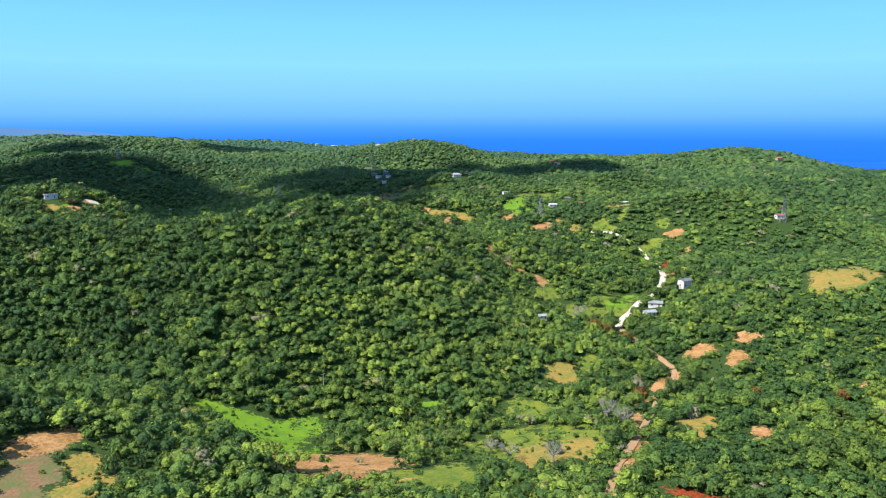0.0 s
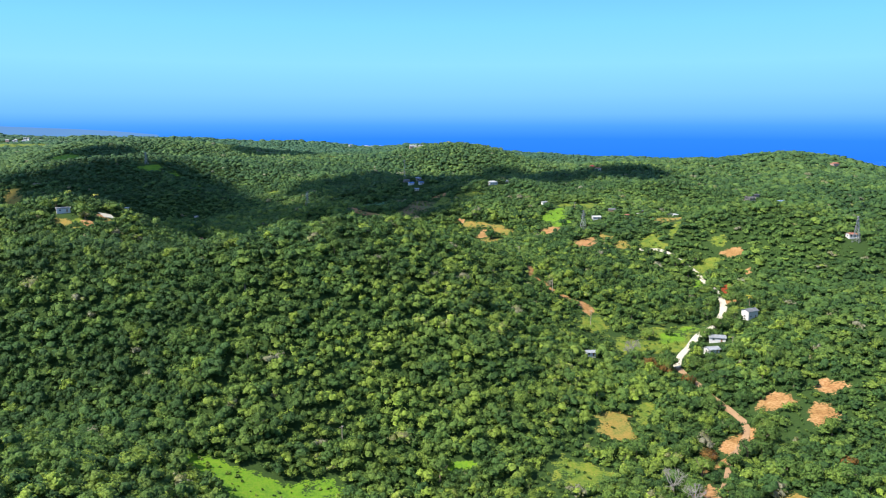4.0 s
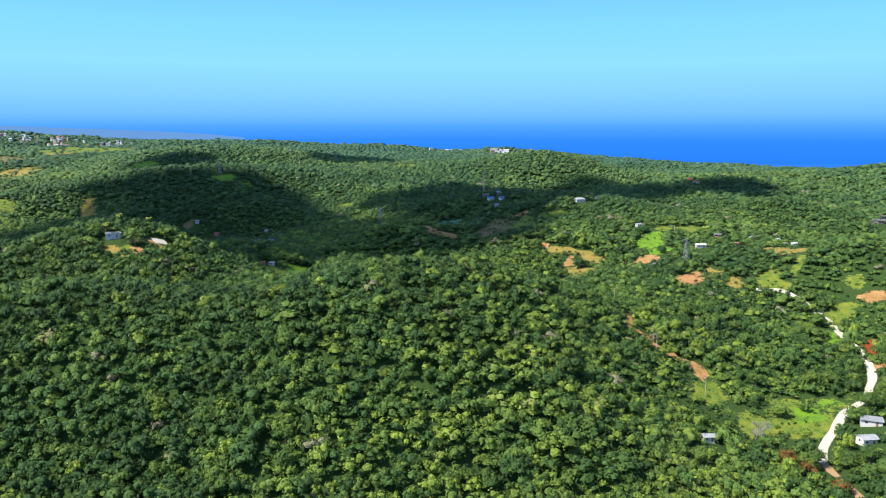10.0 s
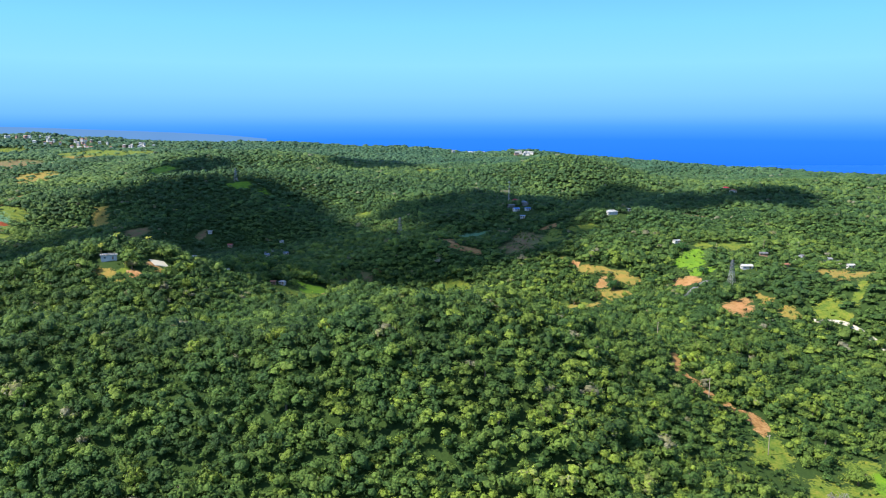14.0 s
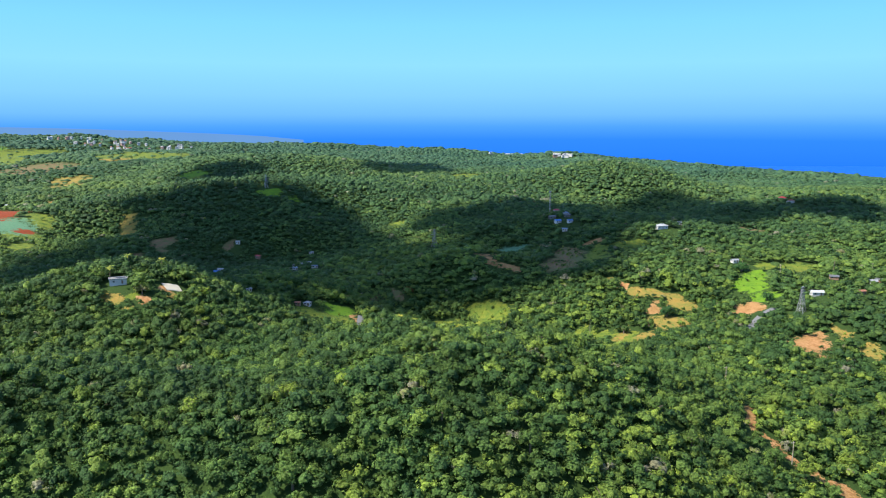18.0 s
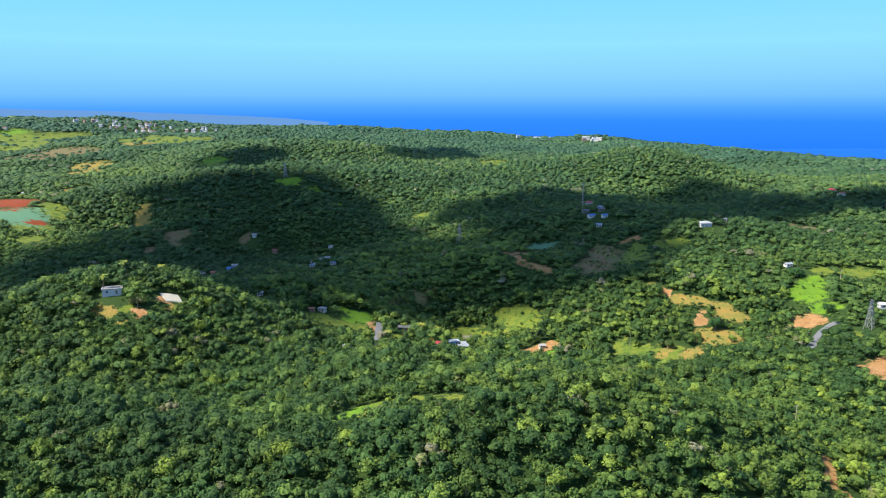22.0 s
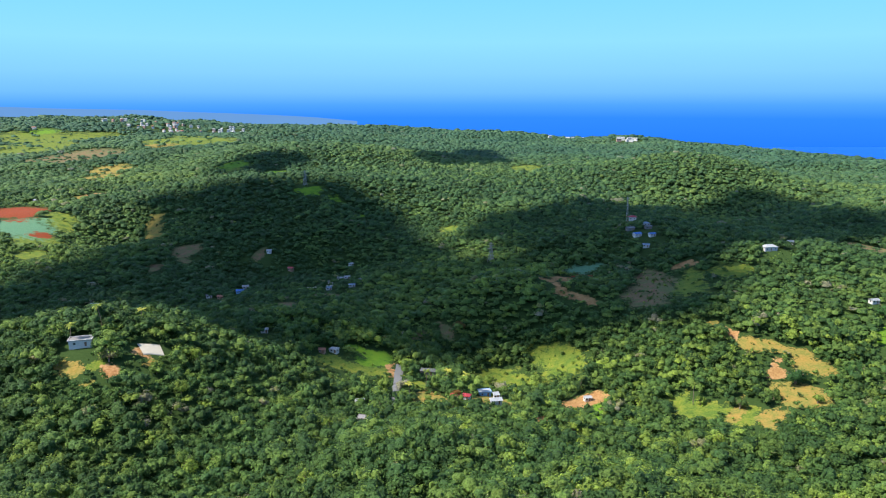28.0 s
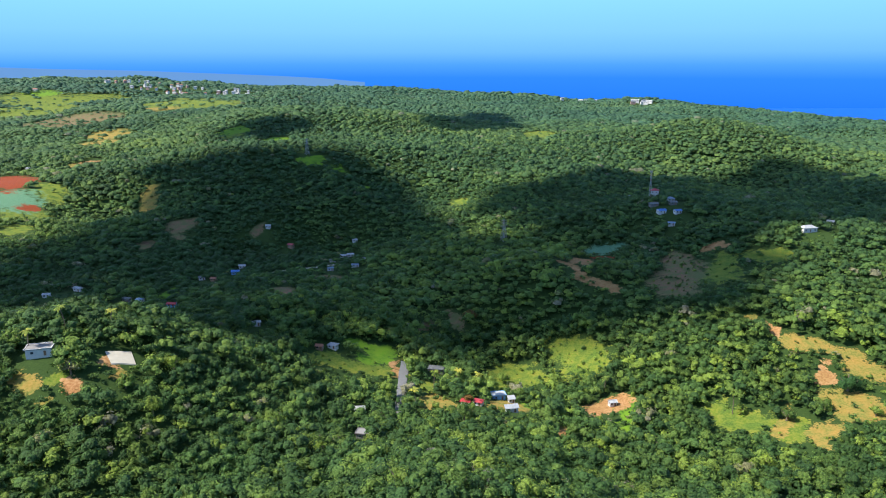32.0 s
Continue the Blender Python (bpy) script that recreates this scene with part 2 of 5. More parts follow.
DIPS = [(-139, 572, 20, 11), (-41, 530, 26, 5), (-362, 493, 45, -13.6), (97, 358, 45, -13), (4, 1429, 80, -7.2), (43, 466, 45, -12.6), (124, 628, 45, -11.6), (-362, 871, 45, 11),
        (43, 682, 45, 11), (-632, 1195, 45, 10.8), (-416, 1141, 45, 10.5), (-65, 493, 45, -9.6), (-119, 493, 45, 9.1), (205, 439, 45, 9),
        (43, 844, 45, -7.9), (-119, 1006, 45, -7.9), (-11, 628, 45, -6.9), (-146, 736, 45, 6.6), (-308, 628, 45, 6.3), (-119, 1033, 45, -6.2),
        (-200, 655, 45, -6.1), (-65, 709, 45, -5.8), (178, 844, 45, -5.7), (43, 790, 45, -3.2)]
SKYLINE = [(517, 1724, 110, -13.7), (2203, 3669, 420, -34.4), (-2050, 3671, 420, -21.3), (1777, 2959, 110, -29.2), (1190, 1982, 280, -25.8), (838, 1396, 110, -14.8),
           (1549, 2579, 170, -22.5), (1901, 3165, 420, -21.6), (617, 1545, 110, 8.1), (494, 1656, 110, -5.7), (2210, 3680, 420, -14.3), (1431, 2383, 110, -12.4),
           (-2938, 3462, 280, -11.5), (900, 1499, 110, -5.3)]


def value_noise(x, y, size, seed=0):
    u, v = x / size, y / size
    i, j = np.floor(u), np.floor(v)
    f, g = u - i, v - j
    f, g = f * f * (3 - 2 * f), g * g * (3 - 2 * g)

    def h(a, b):
        q = np.sin(a * 127.1 + b * 311.7 + seed * 74.7) * 43758.5453
        return q - np.floor(q)
    return (h(i, j) * (1 - f) + h(i + 1, j) * f) * (1 - g) + (h(i, j + 1) * (1 - f) + h(i + 1, j + 1) * f) * g - 0.5


def step(v, a, b):
    k = np.clip((v - a) / (b - a), 0, 1)
    return k * k * (3 - 2 * k)


def height(x, y):
    x, y = np.asarray(x, float), np.asarray(y, float)
    z = np.full(np.broadcast(x, y).shape, 120.0)
    for cx, cy, s, h in HILLS_NEAR + HILLS_FAR + KNOLLS + SLOPES + DIPS + SKYLINE:
        z = z + h * np.exp(-((x - cx) ** 2 + (y - cy) ** 2) / (2 * s * s))
    far = step(np.hypot(x + 50, y - 200), 900, 1900)
    z = z + value_noise(x, y, 70, 1) * 5 * (1 - 0.4 * far) + value_noise(x, y, 260, 2) * (4 + 16 * far) + value_noise(x, y, 520, 3) * 14 * far + value_noise(x, y, 150, 6) * 15 * far
    coast = 4350 - 0.00016 * np.maximum(x - 600, 0) ** 2 - 250 * value_noise(x, y * 0, 700, 5)
    return z - (z + 30) * step(y, coast - 450, coast + 60)


# end terrain

def link_mesh(name, verts, faces, material, attrs=None, smooth=False):
    """One mesh object out of arrays; all faces have the same number of corners."""
    me = bpy.data.meshes.new(name)
    verts, faces = np.asarray(verts, np.float32), np.asarray(faces, np.int32)
    me.vertices.add(len(verts))
    me.vertices.foreach_set("co", verts.ravel())
    me.loops.add(faces.size)
    me.loops.foreach_set("vertex_index", faces.ravel())
    me.polygons.add(len(faces))
    me.polygons.foreach_set("loop_start", np.arange(0, faces.size, faces.shape[1], dtype=np.int32))
    me.polygons.foreach_set("use_smooth", np.full(len(faces), smooth))
    me.materials.append(material)
    for key, val in (attrs or {}).items():
        me.attributes.new(key, "FLOAT", "POINT").data.foreach_set("value", np.asarray(val, np.float32).ravel())
    me.update(calc_edges=True)
    return new(name, me)


# ---- clearings: what covers the ground where no forest stands (x, y, half length, half width, turn in degrees) ----
CLEAR = {"grass": [], "lush": [], "dry": [], "brown": [], "crop": [], "soil": [], "red": [], "bare": []}


def clearing(kind, x, y, a, b, turn=0.0):
    CLEAR[kind].append((x, y, a, b, radians(turn)))


clearing("lush", -104, 324, 10, 9, 18)
clearing("lush", -76, 309, 20, 13, 14)
clearing("soil", -57, 267, 9, 7, 12)
clearing("soil", -38, 268, 22, 17, 8)
clearing("soil", -28, 242, 13, 16, 6)
clearing("grass", -46, 229, 12, 11, 12)
clearing("grass", -2, 242, 17, 18, 0)
clearing("grass", 39, 291, 24, 28, -8)
clearing("grass", 39, 340, 13, 10, -7)
clearing("dry", 42, 271, 14, 18, -9)
clearing("lush", -3, 341, 8, 5, 1)
clearing("brown", -132, 221, 8, 23, 32)
clearing("dry", -113, 219, 8, 10, 28)
clearing("dry", -136, 230, 4, 10, 31)
clearing("soil", -138, 240, 10, 11, 31)
clearing("red", 79, 234, 12, 6, -19)
clearing("soil", 168, 395, 11, 8, -24)
clearing("soil", 136, 389, 6, 7, -20)
clearing("soil", 148, 374, 5, 9, -22)
clearing("dry", 106, 294, 4, 18, -20)
clearing("dry", 228, 447, 10, 22, -28)
clearing("dry", 249, 445, 14, 26, -30)
clearing("dry", 59, 379, 9, 7, -9)
clearing("soil", 130, 283, 6, 5, -25)
clearing("soil", 185, 319, 7, 4, -31)
clearing("grass", 77, 391, 5, 10, -12)
clearing("grass", 119, 493, 17, 25, -18)
clearing("lush", 126, 501, 7, 11, -19)
clearing("grass", 70, 503, 13, 16, -11)
clearing("soil", 66, 523, 6, 9, -10)
clearing("soil", 95, 696, 13, 22, -10)
clearing("dry", 128, 689, 5, 12, -13)
clearing("grass", 151, 686, 9, 19, -15)
clearing("lush", 163, 602, 6, 14, -19)
clearing("grass", 184, 642, 8, 12, -20)
clearing("soil", 202, 654, 9, 5, -21)
clearing("red", 176, 583, 3, 13, -21)
clearing("soil", 176, 550, 7, 6, -23)
clearing("grass", 87, 481, 9, 14, -14)
clearing("soil", 215, 621, 2, 6, -24)
clearing("dry", 180, 764, 16, 30, -16)
clearing("grass", 179, 708, 4, 20, -17)
clearing("grass", 96, 888, 10, 14, -7)
clearing("grass", 197, 672, 5, 11, -20)
clearing("lush", 85, 846, 14, 27, -11)
clearing("lush", 89, 813, 12, 12, -12)
clearing("grass", 124, 890, 16, 24, -14)
clearing("soil", 74, 792, 9, 9, -11)
clearing("dry", 14, 762, 15, 13, -5)
clearing("dry", 2, 818, 22, 9, -4)
clearing("dry", 28, 803, 14, 12, -6)
clearing("soil", 3, 793, 3, 12, -4)
clearing("grass", -18, 740, 10, 16, -2)
clearing("soil", 95, 705, 8, 12, -16)
clearing("grass", 101, 757, 6, 6, -15)
clearing("brown", 106, 1101, 18, 19, -10)
clearing("soil", -104, 767, 12, 14, 7)
clearing("lush", 77, 845, 11, 18, -14)
clearing("brown", 116, 1089, 30, 18, -12)
clearing("grass", -132, 822, 16, 19, 8)
clearing("grass", -171, 803, 20, 21, 13)
clearing("soil", -117, 712, 4, 6, 8)
clearing("grass", -42, 751, 16, 14, -5)
clearing("dry", -21, 745, 5, 19, -8)
clearing("lush", -94, 756, 4, 22, 3)
clearing("dry", -36, 839, 7, 4, -5)
clearing("soil", -22, 832, 8, 7, -7)
clearing("dry", -1, 822, 14, 9, -10)
clearing("dry", 24, 814, 12, 10, -13)
clearing("dry", 12, 764, 16, 14, -13)
clearing("dry", -3, 737, 7, 14, -11)
clearing("soil", -294, 618, 5, 6, 44)
clearing("dry", -288, 613, 5, 5, 44)
clearing("dry", -315, 589, 5, 7, 51)
clearing("soil", -301, 595, 3, 7, 48)
clearing("grass", -309, 596, 6, 6, 49)
clearing("dry", -301, 583, 4, 2, 50)
clearing("grass", -247, 744, 22, 11, 26)
clearing("lush", -244, 764, 11, 9, 25)
clearing("soil", -231, 759, 3, 12, 23)
clearing("dry", -189, 720, 10, 19, 19)
clearing("grass", -206, 745, 6, 21, 21)
clearing("lush", -443, 831, 6, 17, 40)
clearing("dry", -158, 738, 12, 16, 14)
clearing("lush", -151, 747, 4, 9, 12)
clearing("brown", -76, 920, 22, 34, 0)
clearing("brown", -76, 971, 8, 17, 0)
clearing("grass", -47, 931, 12, 31, -3)
clearing("soil", -149, 958, 12, 21, 8)
clearing("red", -132, 994, 13, 7, 6)
clearing("crop", -143, 1015, 15, 12, 6)
clearing("soil", -49, 984, 11, 12, -2)
clearing("grass", -16, 952, 12, 11, -6)
clearing("brown", -346, 832, 10, 16, 31)
clearing("brown", -343, 914, 15, 11, 28)
clearing("brown", -545, 985, 9, 9, 37)
clearing("brown", -563, 998, 13, 15, 39)
clearing("brown", -559, 946, 7, 15, 42)
clearing("brown", -480, 1030, 6, 9, 33)
clearing("brown", -242, 828, 6, 11, 21)
clearing("brown", -222, 847, 7, 13, 18)
clearing("red", -892, 1092, 36, 96, 48)
clearing("crop", -787, 1004, 33, 45, 48)
clearing("red", -760, 1003, 12, 12, 47)
clearing("grass", -742, 981, 25, 33, 47)
clearing("red", -758, 998, 13, 13, 49)
clearing("grass", -695, 927, 15, 19, 50)
clearing("dry", -931, 1283, 15, 35, 44)
clearing("lush", -514, 1209, 11, 15, 29)
clearing("lush", -693, 1417, 11, 31, 32)
clearing("grass", -818, 1488, 17, 41, 35)
clearing("grass", -2480, 2540, 47, 119, 49)
clearing("grass", -2408, 2605, 48, 121, 47)
clearing("grass", -1875, 2054, 90, 212, 48)
clearing("grass", -2104, 2496, 240, 340, 45)
clearing("brown", -1410, 1730, 80, 175, 46)
clearing("dry", -1146, 1557, 42, 65, 43)
clearing("grass", -1440, 2207, 136, 205, 38)
clearing("dry", -1361, 1991, 24, 68, 39)
clearing("grass", -325, 1677, 27, 73, 11)
clearing("dry", -681, 1101, 8, 34, 41)
clearing("lush", -2468, 2674, 53, 62, 46)
clearing("grass", -2313, 2418, 60, 147, 48)
clearing("grass", -2264, 2617, 136, 108, 45)
clearing("grass", -1880, 2085, 108, 252, 47)
clearing("brown", -1439, 1772, 114, 186, 44)
clearing("grass", -1580, 2427, 75, 179, 37)
clearing("dry", -1406, 2038, 38, 98, 39)
clearing("lush", -1136, 1579, 16, 32, 41)
clearing("dry", -1087, 1458, 39, 43, 43)
clearing("soil", -942, 1292, 13, 37, 43)
clearing("lush", -831, 1507, 28, 29, 34)
clearing("lush", -701, 1424, 26, 30, 31)
clearing("lush", -485, 1213, 11, 8, 26)
clearing("grass", -318, 1677, 26, 43, 11)
clearing("dry", -937, 1257, 18, 23, 44)
clearing("grass", -789, 1061, 18, 40, 45)
clearing("lush", -441, 1191, 9, 8, 25)
clearing("grass", -317, 1183, 18, 17, 17)
clearing("brown", -569, 1009, 13, 18, 37)
clearing("soil", 38, 560, 13, 3, -70)
clearing("soil", 45, 547, 10, 3, -65)
clearing("soil", 53, 537, 9, 3, -60)
clearing("soil", 61, 528, 9, 3, -65)
clearing("soil", -162, 931, 17, 4, -40)
clearing("soil", -142, 910, 19, 4, -57)
clearing("soil", -125, 896, 16, 4, -55)
clearing("dry", 115, 717, 18, 3, -80)
clearing("soil", 68, 257, 19, 4, 63)
clearing("soil", 86, 300, 17, 4, 63)
clearing("soil", 102, 338, 11, 4, 64)
clearing("soil", 114, 361, 14, 4, 61)
clearing("grass", -122, 500, 24, 10, 19)
clearing("lush", -132, 499, 14, 8, 20)
clearing("lush", -82, 314, 34, 11, -28)
clearing("lush", -58, 292, 12, 9, -20)


def mask(kind, x, y, grow=0.0):
    """1 in the middle of a clearing of that kind, 0.5 at its rim, 0 well outside."""
    out = np.zeros(np.broadcast(x, y).shape)
    if not CLEAR[kind]:
        return out
    x, y = (x + value_noise(x, y, 30, 51) * 17 + value_noise(x, y, 10, 52) * 8, y + value_noise(x, y, 30, 53) * 17 + value_noise(x, y, 10, 54) * 8) if kind != "bare" else (x, y)
    for cx, cy, a, b, r in CLEAR[kind]:
        u = (x - cx) * math.cos(r) + (y - cy) * math.sin(r)
        v = (y - cy) * math.cos(r) - (x - cx) * math.sin(r)
        d = np.sqrt((u / (a + grow)) ** 2 + (v / (b + grow)) ** 2)
        out = np.maximum(out, np.clip(1.5 - d, 0, 1))
    return out


ROADS = []


HOUSES = []


def near_house(x, y):
    """How far a place lies outside the nearest house."""
    d = np.full(np.shape(x), 1e9)
    for hx, hy, hw, hd, r in HOUSES:
        u = np.abs((x - hx) * math.cos(r) + (y - hy) * math.sin(r)) - hw
        v = np.abs((y - hy) * math.cos(r) - (x - hx) * math.sin(r)) - hd
        d = np.minimum(d, np.maximum(u, v))
    return d


def near_road(x, y):
    d = np.full(np.shape(x), 1e9)
    for pts, width in ROADS:
        for (x0, y0), (x1, y1) in zip(pts[:-1], pts[1:]):
            dx, dy = x1 - x0, y1 - y0
            k = np.clip(((x - x0) * dx + (y - y0) * dy) / (dx * dx + dy * dy + 1e-9), 0, 1)
            d = np.minimum(d, np.hypot(x - x0 - k * dx, y - y0 - k * dy) - width / 2)
    return d


TRACK = [(55, 229), (63, 250), (78, 280), (92, 313), (106, 347), (114, 358), (122, 377), (116, 404), (110, 438), (109, 445)]
MARL = [(109, 445), (114, 460), (125, 479), (136, 497), (150, 510), (156, 522), (162, 534), (167, 552), (171, 576), (172, 608), (172, 629), (164, 654), (153, 671), (136, 674)]
LANE = [(62, 730), (71, 758), (79, 774), (87, 782)]
VALLEY_ROAD = [(-200, 699), (-210, 727), (-218, 750), (-224, 769)]
VILLAGE_ROAD = [(-408, 887), (-407, 905), (-399, 925), (-383, 942), (-366, 969)]
YARD = [(-297, 615), (-295, 618), (-291, 623)]
ROADS += [(TRACK, 1.8), (MARL[:8], 4.0), (MARL[7:], -1.2), (LANE, 4.5), (VALLEY_ROAD, 5.0), (VILLAGE_ROAD, 6.0), (YARD, 11.0)]

# ---- ground and sea ----


def spread(lo, a, b, hi, fine, grow):
    core = list(np.arange(a, b + fine / 2, fine))
    left, right, d = [a], [b], fine
    while left[-1] > lo:
        d = min(d * grow, 60)
        left.append(left[-1] - d)
    d = fine
    while right[-1] < hi:
        d = min(d * grow, 60)
        right.append(right[-1] + d)
    return np.array(left[:0:-1] + core + right[1:])


gx, gy = spread(-4200, -460, 380, 3000, 4, 1.05), spread(-500, 180, 1100, 4700, 4, 1.05)
X, Y = np.meshgrid(gx, gy)
Z = height(X, Y)
nx, ny = len(gx), len(gy)
idx = np.arange(nx * ny).reshape(ny, nx)
quads = np.stack([idx[:-1, :-1], idx[:-1, 1:], idx[1:, 1:], idx[1:, :-1]], -1).reshape(-1, 4)
ground = link_mesh("ground", np.stack([X, Y, Z], -1).reshape(-1, 3), quads, ground_mat,
                   {k: mask(k, X, Y) for k in CLEAR if k != "bare"}, smooth=True)
tagged(ground, "hilly ground under forest, pasture and red soil", "ground", kind="structure")
sea = link_mesh("water", [(-9000, 3000, 0), (9000, 3000, 0), (9000, 9000, 0), (-9000, 9000, 0)], [(0, 1, 2, 3)], sea_mat)
tagged(sea, "deep blue open sea beyond the coast", "sea", kind="structure")

# ---- the farthest hills along the coast: a backdrop glowing in painted haze blue ----
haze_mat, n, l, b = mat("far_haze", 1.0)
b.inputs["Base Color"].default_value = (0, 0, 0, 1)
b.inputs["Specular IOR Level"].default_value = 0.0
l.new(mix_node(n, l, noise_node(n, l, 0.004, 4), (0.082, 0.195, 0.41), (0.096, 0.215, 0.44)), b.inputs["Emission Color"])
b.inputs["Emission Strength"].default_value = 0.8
az = np.linspace(radians(24), radians(62), 110)
rise = step(az, radians(30), radians(48))
fx, fy = -40 - 4650 * np.sin(az), 250 + 4650 * np.cos(az)
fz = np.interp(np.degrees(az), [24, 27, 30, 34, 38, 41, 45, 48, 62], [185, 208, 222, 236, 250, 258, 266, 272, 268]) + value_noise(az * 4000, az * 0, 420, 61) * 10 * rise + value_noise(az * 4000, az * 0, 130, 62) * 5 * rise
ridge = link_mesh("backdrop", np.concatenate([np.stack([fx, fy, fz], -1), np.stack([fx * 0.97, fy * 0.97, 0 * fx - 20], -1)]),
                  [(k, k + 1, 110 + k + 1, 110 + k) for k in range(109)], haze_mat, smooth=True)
tagged(ridge, "backdrop strip of distant coast hills, glowing in haze blue", "hills", kind="structure")

# ---- clouds, high above the view, whose shade lies on the valley ----
cloud_mat, n, l, b = mat("cloud", 1.0)
b.inputs["Base Color"].default_value = (0.85, 0.86, 0.88, 1)
CLOUD_H = 2500.0


def cloud(outline, size, seed):
    """A heap of round puffs whose shade fills the given outline on the ground."""
    rng = np.random.default_rng(seed)
    px, py = np.array(outline, float).T
    bm = bmesh.new()
    lift = CLOUD_H - 140
    for gx in np.arange(px.min(), px.max() + size, size * 0.8):
        for gy in np.arange(py.min(), py.max() + size, size * 0.8):
            x, y = gx + rng.uniform(-0.3, 0.3) * size, gy + rng.uniform(-0.3, 0.3) * size
            inside = False
            for k in range(len(px)):
                x0, y0, x1, y1 = px[k - 1], py[k - 1], px[k], py[k]
                if (y0 > y) != (y1 > y) and x < (x1 - x0) * (y - y0) / (y1 - y0) + x0:
                    inside = not inside
            if not inside:
                continue
            at = (x + sun_dir.x / sun_dir.z * lift, y + sun_dir.y / sun_dir.z * lift, CLOUD_H + rng.uniform(0, 0.5) * size)
            r = size * rng.uniform(0.55, 0.85)
            bmesh.ops.create_icosphere(bm, subdivisions=2, radius=r, matrix=Matrix.Translation(at))
    for v in bm.verts:
        p = v.co * 0.03
        v.co += Vector((noise.noise(p), noise.noise(p + Vector((9, 0, 0))), noise.noise(p + Vector((0, 9, 0))))) * size * 0.25
    me = bpy.data.meshes.new("cloud")
    bm.to_mesh(me)
    bm.free()
    me.materials.append(cloud_mat)
    return tagged(new("cloud", me), "white heaped fair-weather cloud high over the hills", "cloud", kind="structure")


cloud([(-640, 835), (-640, 918), (-700, 1067), (-715, 1170), (-627, 1190), (-560, 1200), (-511, 1225), (-455, 1240), (-398, 1200), (-335, 1105), (-285, 1030), (-227, 996), (-213, 1043), (-258, 1117), (-263, 1198), (-224, 1265), (-149, 1356), (-114, 1378), (-64, 1395), (27, 1502), (90, 1588), (158, 1242), (210, 1280), (269, 1336), (337, 1326), (271, 1212), (173, 1195), (100, 1125), (5, 1005), (-20, 885), (-46, 849), (-12, 963), (-23, 913), (-46, 849), (-83, 875), (-115, 872), (-135, 848), (-152, 829), (-179, 810), (-205, 793), (-232, 781), (-273, 749), (-304, 726), (-348, 728), (-479, 792), (-530, 748)], 44, 1)
cloud([(-845, 1542), (-797, 1595), (-686, 1569), (-636, 1534), (-702, 1469), (-791, 1484)], 50, 2)
cloud([(-497, 1666), (-673, 2409), (-586, 2471), (-374, 1756), (-434, 1680)], 50, 3)

# ---- forest ----


